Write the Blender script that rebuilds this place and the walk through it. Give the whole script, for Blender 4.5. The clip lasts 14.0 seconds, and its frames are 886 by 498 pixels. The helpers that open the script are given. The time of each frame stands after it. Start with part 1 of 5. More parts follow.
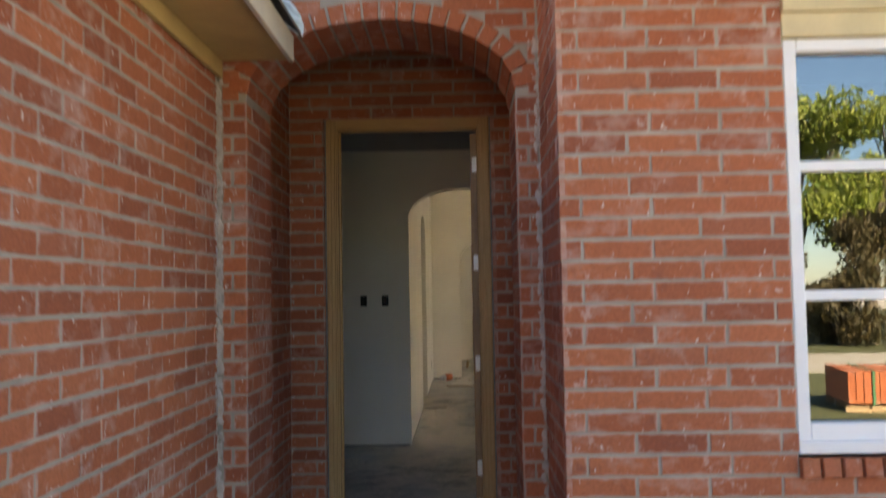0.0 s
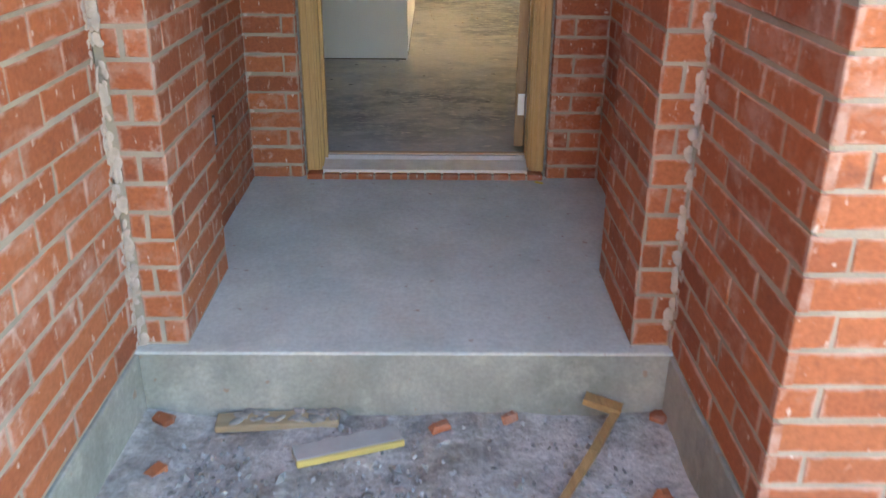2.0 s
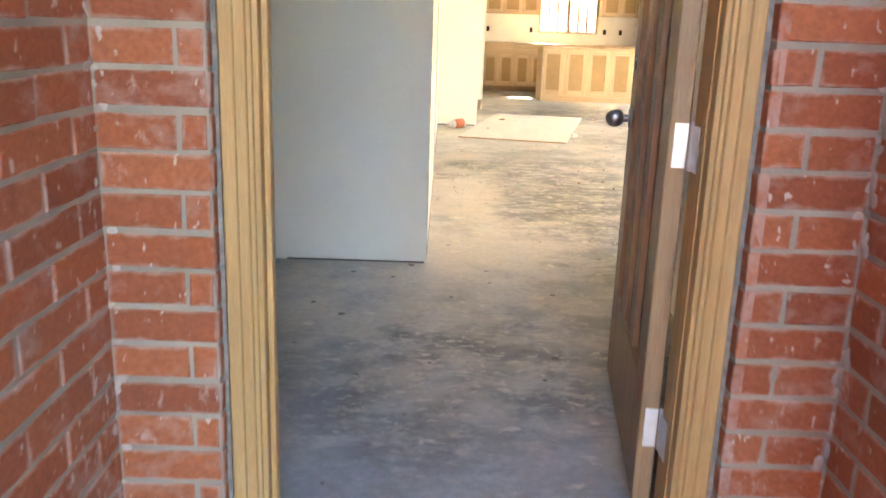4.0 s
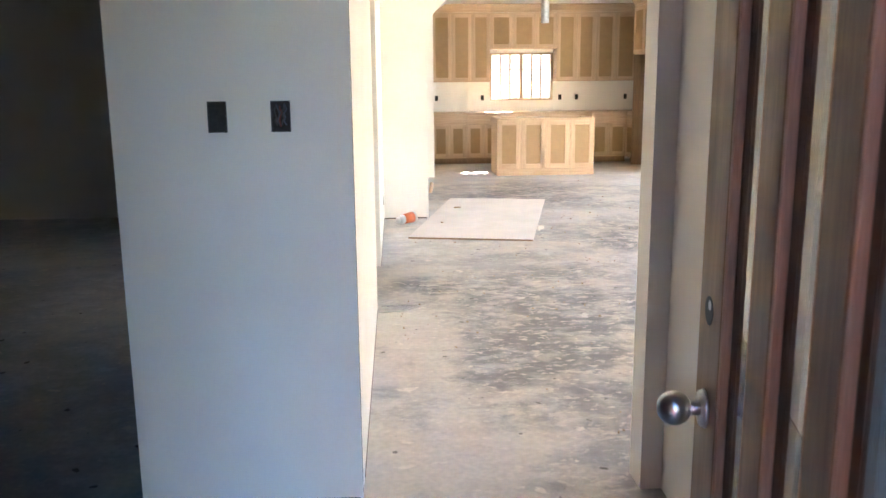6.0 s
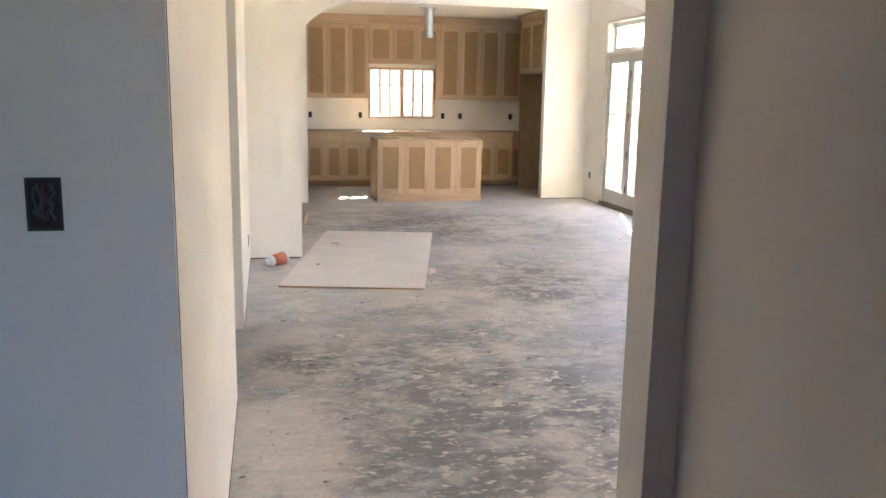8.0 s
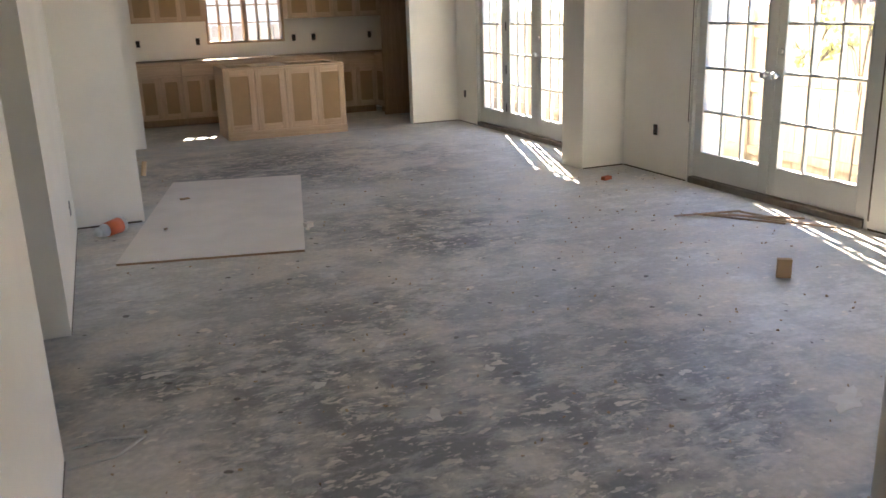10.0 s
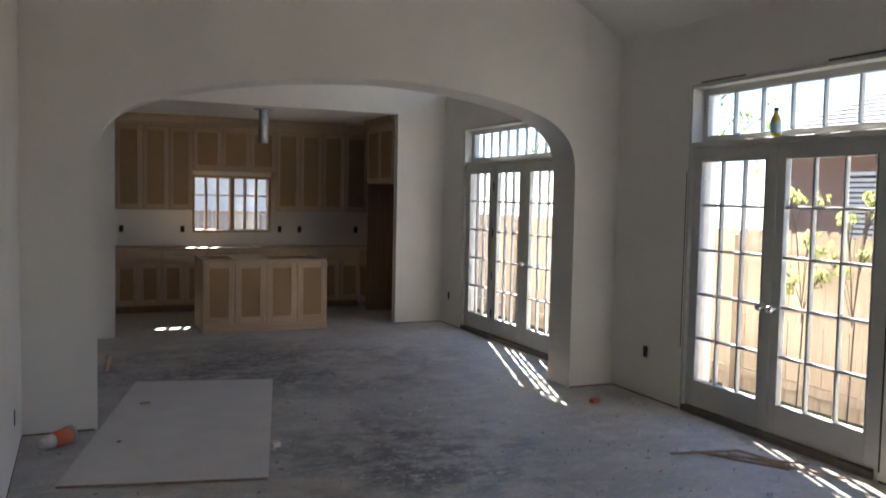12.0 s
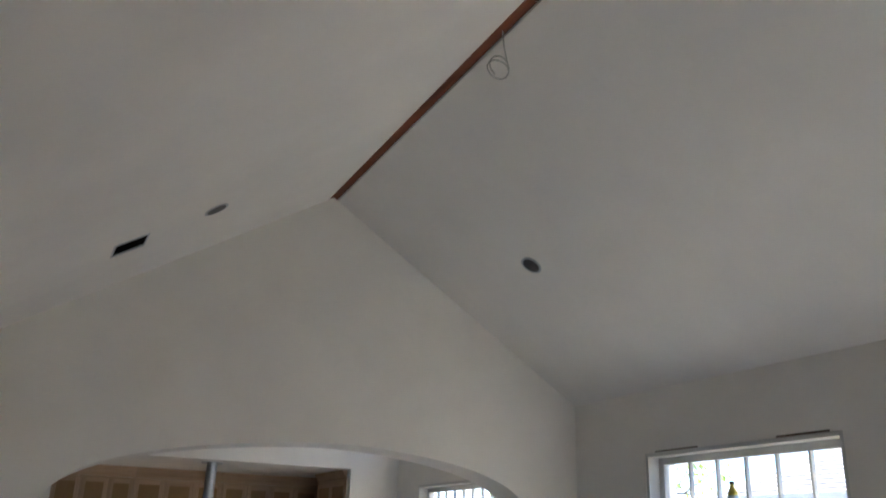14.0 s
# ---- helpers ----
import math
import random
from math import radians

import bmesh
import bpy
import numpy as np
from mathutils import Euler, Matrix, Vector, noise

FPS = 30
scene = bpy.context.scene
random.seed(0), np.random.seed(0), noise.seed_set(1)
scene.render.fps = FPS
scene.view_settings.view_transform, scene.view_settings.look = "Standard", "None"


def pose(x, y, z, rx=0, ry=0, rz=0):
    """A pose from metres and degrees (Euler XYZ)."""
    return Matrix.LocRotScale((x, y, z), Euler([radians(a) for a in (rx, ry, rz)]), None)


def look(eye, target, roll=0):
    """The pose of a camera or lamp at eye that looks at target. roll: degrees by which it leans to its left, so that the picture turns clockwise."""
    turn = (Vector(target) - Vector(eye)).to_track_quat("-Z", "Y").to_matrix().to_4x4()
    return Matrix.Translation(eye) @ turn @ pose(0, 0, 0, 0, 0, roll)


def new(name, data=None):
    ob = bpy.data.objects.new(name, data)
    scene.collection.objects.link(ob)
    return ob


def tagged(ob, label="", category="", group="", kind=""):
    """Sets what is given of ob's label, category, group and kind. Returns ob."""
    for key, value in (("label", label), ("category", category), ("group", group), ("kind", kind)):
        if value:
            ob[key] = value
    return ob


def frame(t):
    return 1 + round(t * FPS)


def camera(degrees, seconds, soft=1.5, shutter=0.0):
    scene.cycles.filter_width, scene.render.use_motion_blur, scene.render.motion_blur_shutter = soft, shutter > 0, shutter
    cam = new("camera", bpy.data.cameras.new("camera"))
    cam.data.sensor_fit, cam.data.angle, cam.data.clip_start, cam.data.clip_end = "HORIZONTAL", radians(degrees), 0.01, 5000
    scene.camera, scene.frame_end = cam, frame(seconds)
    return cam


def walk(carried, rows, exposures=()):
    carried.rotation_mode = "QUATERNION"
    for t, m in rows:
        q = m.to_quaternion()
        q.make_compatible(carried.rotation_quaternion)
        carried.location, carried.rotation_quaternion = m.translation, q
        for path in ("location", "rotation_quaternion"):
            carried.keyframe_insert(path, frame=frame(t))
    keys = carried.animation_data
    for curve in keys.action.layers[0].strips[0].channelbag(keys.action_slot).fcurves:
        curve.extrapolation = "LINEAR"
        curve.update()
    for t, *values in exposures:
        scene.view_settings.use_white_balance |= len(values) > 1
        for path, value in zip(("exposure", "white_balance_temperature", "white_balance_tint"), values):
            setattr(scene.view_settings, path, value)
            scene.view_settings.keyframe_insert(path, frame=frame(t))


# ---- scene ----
cam = camera(55.9, 14.0, shutter=0.3)
PATH = [
    (0, (0.337, 0.609, 1.375), (0.295, 2.605, 1.486), -1.0),
    (0.5, (0.263, 1.17, 1.268), (0.207, 3.159, 1.061), -2.6),
    (1, (0.107, 1.493, 1.279), (0.062, 3.442, 0.833), -0.8),
    (1.5, (0.039, 1.914, 1.231), (0.053, 3.793, 0.547), -0.9),
    (2, (0.032, 2.419, 1.185), (0.058, 4.247, 0.372), 0.6),
    (2.5, (-0.008, 2.893, 1.195), (-0.001, 4.729, 0.404), 0.4),
    (3, (-0.037, 3.417, 1.148), (-0.001, 5.249, 0.347), -0.2),
    (3.5, (-0.094, 3.902, 1.167), (-0.138, 5.75, 0.402), 0.0),
    (4, (-0.089, 4.351, 1.161), (-0.078, 6.283, 0.643), 1.9),
    (6.5, (0.022, 5.946, 1.496), (0.146, 7.903, 1.1), -0.8),
    (7, (0.043, 6.211, 1.518), (0.22, 8.16, 1.108), 0.7),
    (7.5, (0.033, 6.48, 1.559), (0.368, 8.42, 1.206), 1.0),
    (8, (0.025, 6.774, 1.551), (0.431, 8.696, 1.178), 1.0),
    (8.5, (0.001, 7.069, 1.464), (0.473, 8.956, 0.997), 0.4),
    (11, (0.216, 8.319, 1.47), (1.047, 10.054, 0.924), -0.9),
    (11.5, (0.222, 8.347, 1.571), (1.014, 10.155, 1.249), 1.5),
    (12, (0.236, 8.32, 1.66), (1.027, 10.153, 1.536), 1.2),
    (12.5, (0.214, 8.325, 1.732), (1.056, 10.137, 1.817), 1.2),
    (13, (0.217, 8.303, 1.786), (1.042, 10.104, 2.06), 1.5),
    (13.5, (0.189, 8.288, 1.842), (1.016, 10.048, 2.307), 1.7),
    (14, (0.195, 8.294, 1.855), (1.019, 9.99, 2.522), 1.8),
]
EXPOSURES = (
    (0, 3.7, 7900, 12), (0.5, 4.6, 8300, 9), (1, 5.18, 8900, 10), (1.5, 5.33, 9200, 11),
    (2, 5.45, 9000, 11), (2.5, 5.68, 9000, 11), (3, 6.08, 9100, 11), (3.5, 6.25, 9200, 12),
    (4, 6.55, 8000, 13), (6.5, 6.1, 6100, 16), (7.5, 5.6, 6100, 17), (8, 5.5, 6100, 17),
    (8.5, 4.8, 6000, 16), (11, 4.0, 5800, 15), (11.5, 3.55, 5600, 15), (12, 3.12, 5400, 15),
    (12.5, 2.45, 5500, 14), (13.2, 2.6, 5800, 17), (14, 3.5, 5200, 15),
)
walk(cam, [(t, look(eye, target, roll)) for t, eye, target, roll in PATH], EXPOSURES)

# ---- world, sun ----
SUN_TO = Vector((0.325, 0.946, 0.0)).normalized()
ELEV = radians(33.3)
world = bpy.data.worlds.new("sky_world")
scene.world = world
world.use_nodes = True
wn = world.node_tree
sky = wn.nodes.new("ShaderNodeTexSky")
sky.sky_type = "NISHITA"
sky.sun_disc = False
sky.sun_elevation = ELEV
sky.sun_rotation = math.atan2(SUN_TO.x, SUN_TO.y)
sky.air_density, sky.dust_density, sky.ozone_density = 1.0, 0.2, 5.0
wn.nodes["Background"].inputs["Strength"].default_value = 0.05
wn.links.new(sky.outputs["Color"], wn.nodes["Background"].inputs["Color"])
sun = new("sun", bpy.data.lights.new("sun", "SUN"))
sun.data.energy, sun.data.angle, sun.data.color = 5.0, radians(0.6), (1.0, 0.85, 0.63)
sun.matrix_world = look((0, 0, 30), Vector((0, 0, 30)) - Vector((SUN_TO.x * math.cos(ELEV), SUN_TO.y * math.cos(ELEV), math.sin(ELEV))))


# ---- materials ----
def ramp(nt, fac, stops):
    r = nt.nodes.new("ShaderNodeValToRGB")
    while len(r.color_ramp.elements) < len(stops):
        r.color_ramp.elements.new(0.5)
    for e, (p, c) in zip(r.color_ramp.elements, stops):
        e.position, e.color = p, (*c, 1)
    nt.links.new(fac, r.inputs["Fac"])
    return r.outputs["Color"]


def mix(nt, fac, a, b, blend="MIX"):
    m = nt.nodes.new("ShaderNodeMix")
    m.data_type, m.blend_type = "RGBA", blend
    for sock, v in ((m.inputs[0], fac), (m.inputs[6], a), (m.inputs[7], b)):
        if isinstance(v, bpy.types.NodeSocket):
            nt.links.new(v, sock)
        elif isinstance(v, (int, float)):
            sock.default_value = v if sock == m.inputs[0] else (v, v, v, 1)
        else:
            sock.default_value = (*v, 1)
    return m.outputs[2]


def place(nt, stretch=(1, 1, 1), local=False):
    if local:
        src = nt.nodes.new("ShaderNodeTexCoord").outputs["Object"]
    else:
        src = nt.nodes.new("ShaderNodeNewGeometry").outputs["Position"]
    m = nt.nodes.new("ShaderNodeMapping")
    m.inputs["Scale"].default_value = stretch
    nt.links.new(src, m.inputs["Vector"])
    return m.outputs["Vector"]


def noisy(nt, vec, scale, detail=4.0, rough=0.55):
    n = nt.nodes.new("ShaderNodeTexNoise")
    n.inputs["Scale"].default_value, n.inputs["Detail"].default_value, n.inputs["Roughness"].default_value = scale, detail, rough
    nt.links.new(vec, n.inputs["Vector"])
    return n.outputs["Fac"]


def maths(nt, op, a, b=0.0):
    m = nt.nodes.new("ShaderNodeMath")
    m.operation = op
    for sock, v in ((m.inputs[0], a), (m.inputs[1], b)):
        if isinstance(v, bpy.types.NodeSocket):
            nt.links.new(v, sock)
        else:
            sock.default_value = v
    return m.outputs[0]


def start(name, rough=0.7, metal=0.0):
    m = bpy.data.materials.new(name)
    m.use_nodes = True
    nt = m.node_tree
    bsdf = nt.nodes["Principled BSDF"]
    bsdf.inputs["Roughness"].default_value, bsdf.inputs["Metallic"].default_value = rough, metal
    return m, nt, bsdf


def bumped(nt, bsdf, height, strength=0.3, distance=0.01):
    b = nt.nodes.new("ShaderNodeBump")
    b.inputs["Strength"].default_value, b.inputs["Distance"].default_value = strength, distance
    nt.links.new(height, b.inputs["Height"])
    nt.links.new(b.outputs["Normal"], bsdf.inputs["Normal"])


def plain(name, col, rough=0.6, metal=0.0, vary=0.12, scale=6.0, bump=0.1, stretch=(1, 1, 1), local=False, fine=60.0):
    """A surface of one colour with variation at two scales and a fine relief."""
    m, nt, bsdf = start(name, rough, metal)
    vec = place(nt, stretch, local)
    big, small = noisy(nt, vec, scale), noisy(nt, vec, fine, 3.0)
    dark = tuple(c * (1 - vary) for c in col)
    lite = tuple(min(1.0, c * (1 + vary)) for c in col)
    c1 = ramp(nt, big, ((0.3, dark), (0.7, lite)))
    c2 = ramp(nt, small, ((0.3, (1 - vary * 0.5,) * 3), (0.7, (1.0, 1.0, 1.0))))
    nt.links.new(mix(nt, 1.0, c1, c2, "MULTIPLY"), bsdf.inputs["Base Color"])
    bumped(nt, bsdf, small, bump, 0.004)
    return m


def brick_material():
    m, nt, bsdf = start("fired_brick", 0.85)
    vec = place(nt)
    info = nt.nodes.new("ShaderNodeObjectInfo").outputs["Random"]
    island = nt.nodes.new("ShaderNodeNewGeometry").outputs["Random Per Island"]
    pick = maths(nt, "FRACT", maths(nt, "ADD", info, island))
    base = ramp(nt, pick, ((0.0, (0.31, 0.088, 0.041)), (0.35, (0.41, 0.118, 0.050)), (0.7, (0.47, 0.146, 0.062)), (1.0, (0.37, 0.115, 0.056))))
    grain = noisy(nt, vec, 90, 5)
    base = mix(nt, 1.0, base, ramp(nt, grain, ((0.3, (0.78, 0.78, 0.78)), (0.7, (1.06, 1.06, 1.06)))), "MULTIPLY")
    wide = noisy(nt, vec, 1.7, 3)
    patchy = maths(nt, "MULTIPLY", maths(nt, "SUBTRACT", wide, 0.5), 0.5)
    haze = maths(nt, "ADD", noisy(nt, place(nt, (1, 1, 1.3)), 8, 6, 0.62), patchy)
    base = mix(nt, ramp(nt, haze, ((0.54, (0, 0, 0)), (0.76, (0.5, 0.5, 0.5)))), base, (0.54, 0.40, 0.35))
    stroke = maths(nt, "ADD", noisy(nt, place(nt, (1.0, 1.0, 0.55)), 22, 7, 0.7), patchy)
    base = mix(nt, ramp(nt, stroke, ((0.61, (0, 0, 0)), (0.70, (0.5, 0.5, 0.5)))), base, (0.60, 0.49, 0.44))
    rim, whole = None, None
    for layer in ("edge_a", "edge_b"):   # distance to the brick's own edges, where mortar was wiped over
        uv, split = nt.nodes.new("ShaderNodeUVMap"), nt.nodes.new("ShaderNodeSeparateXYZ")
        uv.uv_map = layer
        nt.links.new(uv.outputs[0], split.inputs[0])
        d = maths(nt, "MINIMUM", split.outputs[0], split.outputs[1])
        rim = d if rim is None else maths(nt, "MINIMUM", rim, d)
        whole = split.outputs[0] if whole is None else maths(nt, "GREATER_THAN", maths(nt, "ADD", whole, split.outputs[0]), 0.005)
    near_edge = ramp(nt, maths(nt, "ADD", maths(nt, "MULTIPLY", rim, 28.0), maths(nt, "MULTIPLY", noisy(nt, vec, 11, 6, 0.68), 1.3)), ((0.56, (0.52, 0.52, 0.52)), (0.84, (0, 0, 0))))
    base = mix(nt, maths(nt, "MULTIPLY", near_edge, whole), base, (0.56, 0.43, 0.375))
    char = noisy(nt, vec, 7.5, 5, 0.7)
    base = mix(nt, ramp(nt, char, ((0.26, (0.55, 0.55, 0.55)), (0.40, (0, 0, 0)))), base, (0.16, 0.062, 0.045))
    splash = noisy(nt, place(nt, (1, 1, 0.45)), 46, 3, 0.5)
    base = mix(nt, ramp(nt, splash, ((0.67, (0, 0, 0)), (0.71, (0.7, 0.7, 0.7)))), base, (0.64, 0.57, 0.51))
    nt.links.new(base, bsdf.inputs["Base Color"])
    bumped(nt, bsdf, grain, 0.35, 0.003)
    return m


def blot(nt, vec, centre, reach):
    """1 in the middle of a patch of the slab, fading to 0 at its edge."""
    m = nt.nodes.new("ShaderNodeMapping")
    m.vector_type = "TEXTURE"
    m.inputs["Location"].default_value = (*centre, 0)
    m.inputs["Scale"].default_value = (*reach, 1)
    nt.links.new(vec, m.inputs["Vector"])
    d = nt.nodes.new("ShaderNodeVectorMath")
    d.operation = "LENGTH"
    nt.links.new(m.outputs["Vector"], d.inputs[0])
    ragged = maths(nt, "ADD", d.outputs["Value"], maths(nt, "MULTIPLY", maths(nt, "SUBTRACT", noisy(nt, vec, 1.3, 4, 0.65), 0.5), 1.4))
    return ramp(nt, ragged, ((0.35, (1, 1, 1)), (1.0, (0, 0, 0))))


def floor_material():
    m, nt, bsdf = start("bare_concrete_floor", 0.5)
    vec = place(nt)
    warp = nt.nodes.new("ShaderNodeTexNoise")
    warp.inputs["Scale"].default_value, warp.inputs["Detail"].default_value = 6.0, 3.0
    nt.links.new(vec, warp.inputs["Vector"])
    push = nt.nodes.new("ShaderNodeVectorMath")
    push.operation = "MULTIPLY_ADD"
    nt.links.new(warp.outputs["Color"], push.inputs[0])
    push.inputs[1].default_value = (0.10, 0.08, 0.0)
    nt.links.new(vec, push.inputs[2])
    vec2 = push.outputs["Vector"]
    streak = nt.nodes.new("ShaderNodeMapping")
    streak.inputs["Scale"].default_value = (0.75, 1.25, 1)
    nt.links.new(vec2, streak.inputs["Vector"])
    vec3 = streak.outputs["Vector"]
    mid, fine = noisy(nt, vec2, 3.2, 7, 0.68), noisy(nt, vec, 34, 4)
    base = ramp(nt, noisy(nt, vec, 0.7, 6, 0.62), ((0.34, (0.46, 0.463, 0.465)), (0.50, (0.57, 0.565, 0.555)), (0.66, (0.67, 0.655, 0.63))))
    # bare, blackened slab where people have walked
    trod = blot(nt, vec, (1.05, 10.2), (1.7, 2.6))
    for centre, reach in (((0.2, 11.4), (0.55, 0.5)), ((0.0, 7.2), (0.9, 0.8)), ((1.9, 16.2), (2.0, 1.6)), ((2.2, 13.2), (1.0, 1.2))):
        trod = mix(nt, 1.0, trod, blot(nt, vec, centre, reach), "LIGHTEN")
    stain = maths(nt, "ADD", maths(nt, "MULTIPLY", noisy(nt, vec2, 1.7, 6, 0.62), 0.4), maths(nt, "MULTIPLY", noisy(nt, vec3, 7.5, 8, 0.76), 0.6))
    # Slab colour paled by the garden doors to make up for missing daylight.
    base = mix(nt, maths(nt, "MULTIPLY", blot(nt, vec, (3.7, 12.0), (1.3, 4.5)), 0.5), base, (0.70, 0.68, 0.65))
    base = mix(nt, maths(nt, "MULTIPLY", trod, 0.5), base, (0.24, 0.24, 0.235))
    dark = maths(nt, "MULTIPLY", maths(nt, "ADD", maths(nt, "MULTIPLY", trod, 0.55), 0.32), ramp(nt, stain, ((0.485, (0.95,) * 3), (0.575, (0.0,) * 3))))
    base = mix(nt, dark, base, (0.13, 0.133, 0.135))
    # beige joint-compound dust, thickest along the walls
    dust = maths(nt, "ADD", maths(nt, "MULTIPLY", noisy(nt, vec, 0.9, 4, 0.6), 0.55), maths(nt, "MULTIPLY", mid, 0.45))
    dust = maths(nt, "ADD", dust, maths(nt, "MULTIPLY", blot(nt, vec, (-0.05, 9.4), (0.5, 2.6)), 0.12))
    base = mix(nt, ramp(nt, dust, ((0.49, (0, 0, 0)), (0.60, (0.75, 0.75, 0.75)))), base, (0.66, 0.60, 0.525))
    smear = noisy(nt, vec3, 8.0, 6, 0.70)
    base = mix(nt, maths(nt, "MULTIPLY", maths(nt, "ADD", maths(nt, "MULTIPLY", trod, 0.7), 0.3), ramp(nt, smear, ((0.56, (0, 0, 0)), (0.61, (0.8, 0.8, 0.8))))), base, (0.62, 0.57, 0.50))
    chips = noisy(nt, vec3, 11.0, 4, 0.5)
    base = mix(nt, ramp(nt, chips, ((0.655, (0, 0, 0)), (0.68, (0.85, 0.85, 0.85)))), base, (0.72, 0.66, 0.58))
    flecks = noisy(nt, vec3, 24.0, 3, 0.5)
    base = mix(nt, maths(nt, "MULTIPLY", maths(nt, "ADD", maths(nt, "MULTIPLY", trod, 0.8), 0.2), ramp(nt, flecks, ((0.60, (0, 0, 0)), (0.65, (0.75, 0.75, 0.75))))), base, (0.70, 0.64, 0.56))
    base = mix(nt, ramp(nt, noisy(nt, place(nt, (1.03, 0.97, 1)), 15, 1, 0.3), ((0.225, (0.8, 0.8, 0.8)), (0.25, (0, 0, 0)))), base, (0.05, 0.035, 0.03))
    base = mix(nt, 1.0, base, ramp(nt, fine, ((0.3, (0.84, 0.84, 0.84)), (0.7, (1.04, 1.04, 1.04)))), "MULTIPLY")
    nt.links.new(base, bsdf.inputs["Base Color"])
    nt.links.new(ramp(nt, mid, ((0.3, (0.42,) * 3), (0.7, (0.68,) * 3))), bsdf.inputs["Roughness"])
    bumped(nt, bsdf, mid, 0.12, 0.004)
    return m


def ground_material():
    m, nt, bsdf = start("yard_ground", 0.95)
    vec = place(nt)
    a, b, c = noisy(nt, vec, 0.35, 4), noisy(nt, vec, 9, 6, 0.7), noisy(nt, vec, 60, 3)
    d = maths(nt, "ADD", maths(nt, "MULTIPLY", b, 0.6), maths(nt, "MULTIPLY", noisy(nt, vec, 2.6, 5, 0.65), 0.4))
    dirt = ramp(nt, d, ((0.36, (0.21, 0.195, 0.175)), (0.48, (0.38, 0.36, 0.335)), (0.60, (0.56, 0.545, 0.52))))
    grit = ramp(nt, c, ((0.3, (0.75, 0.75, 0.76)), (0.7, (1.2, 1.2, 1.22))))
    nt.links.new(mix(nt, 1.0, dirt, grit, "MULTIPLY"), bsdf.inputs["Base Color"])
    bumped(nt, bsdf, b, 0.9, 0.04)
    return m


def wood_material(name, dark, lite, stretch, rough=0.6, local=True, ring=3.0):
    m, nt, bsdf = start(name, rough)
    vec = place(nt, stretch, local)
    g, f = noisy(nt, vec, ring, 6, 0.6), noisy(nt, vec, ring * 9, 3)
    info = nt.nodes.new("ShaderNodeObjectInfo").outputs["Random"]
    base = ramp(nt, g, ((0.32, dark), (0.68, lite)))
    base = mix(nt, 1.0, base, ramp(nt, f, ((0.3, (0.84, 0.82, 0.8)), (0.7, (1.05, 1.05, 1.05)))), "MULTIPLY")
    base = mix(nt, 1.0, base, ramp(nt, info, ((0.0, (0.86, 0.85, 0.84)), (1.0, (1.06, 1.05, 1.04)))), "MULTIPLY")
    nt.links.new(base, bsdf.inputs["Base Color"])
    bumped(nt, bsdf, f, 0.15, 0.002)
    return m


def glass_material(name="window_glass", tint=(0.97, 0.985, 0.98), base=0.04):
    m = bpy.data.materials.new(name)
    m.use_nodes = True
    nt = m.node_tree
    nt.nodes.clear()
    out = nt.nodes.new("ShaderNodeOutputMaterial")
    lw, tr, gl, mx = (nt.nodes.new(k) for k in ("ShaderNodeLayerWeight", "ShaderNodeBsdfTransparent", "ShaderNodeBsdfGlossy", "ShaderNodeMixShader"))
    gl.inputs["Roughness"].default_value = 0.01
    tr.inputs["Color"].default_value = (*tint, 1)
    gloss = maths(nt, "ADD", maths(nt, "MULTIPLY", maths(nt, "POWER", lw.outputs["Facing"], 5.0), 0.9), base)
    nt.links.new(gloss, mx.inputs[0])
    nt.links.new(tr.outputs[0], mx.inputs[1])
    nt.links.new(gl.outputs[0], mx.inputs[2])
    nt.links.new(mx.outputs[0], out.inputs["Surface"])
    return m


def leaf_material(name, dark, lite):
    """Thin leaves that let some of the light behind them through."""
    m, nt, bsdf = start(name, 0.55)
    island = nt.nodes.new("ShaderNodeNewGeometry").outputs["Random Per Island"]
    col = ramp(nt, island, ((0.0, dark), (1.0, lite)))
    nt.links.new(col, bsdf.inputs["Base Color"])
    thin, both = nt.nodes.new("ShaderNodeBsdfTranslucent"), nt.nodes.new("ShaderNodeMixShader")
    both.inputs[0].default_value = 0.4
    nt.links.new(mix(nt, 1.0, col, (1.25, 1.2, 1.0), "MULTIPLY"), thin.inputs["Color"])
    nt.links.new(bsdf.outputs[0], both.inputs[1])
    nt.links.new(thin.outputs[0], both.inputs[2])
    nt.links.new(both.outputs[0], nt.nodes["Material Output"].inputs["Surface"])
    return m


BRICK = brick_material()
MORTAR = plain("mortar", (0.37, 0.325, 0.265), 0.95, vary=0.22, scale=5, bump=0.5, fine=120)
def concrete_material(name, a, b, stain):
    """Trowelled concrete: two greys, faint stains, rusty specks and pitting."""
    m, nt, bsdf = start(name, 0.82)
    vec = place(nt)
    base = ramp(nt, noisy(nt, vec, 3.2, 6, 0.62), ((0.34, a), (0.66, b)))
    base = mix(nt, ramp(nt, noisy(nt, vec, 7.5, 5, 0.68), ((0.52, (0, 0, 0)), (0.68, (0.55, 0.55, 0.55)))), base, stain)
    base = mix(nt, ramp(nt, noisy(nt, vec, 24, 3, 0.5), ((0.70, (0, 0, 0)), (0.74, (0.6, 0.6, 0.6)))), base, (0.36, 0.19, 0.12))
    fine = noisy(nt, vec, 70, 4, 0.6)
    base = mix(nt, 1.0, base, ramp(nt, fine, ((0.3, (0.84, 0.84, 0.84)), (0.7, (1.05, 1.05, 1.05)))), "MULTIPLY")
    nt.links.new(base, bsdf.inputs["Base Color"])
    bumped(nt, bsdf, fine, 0.3, 0.004)
    return m


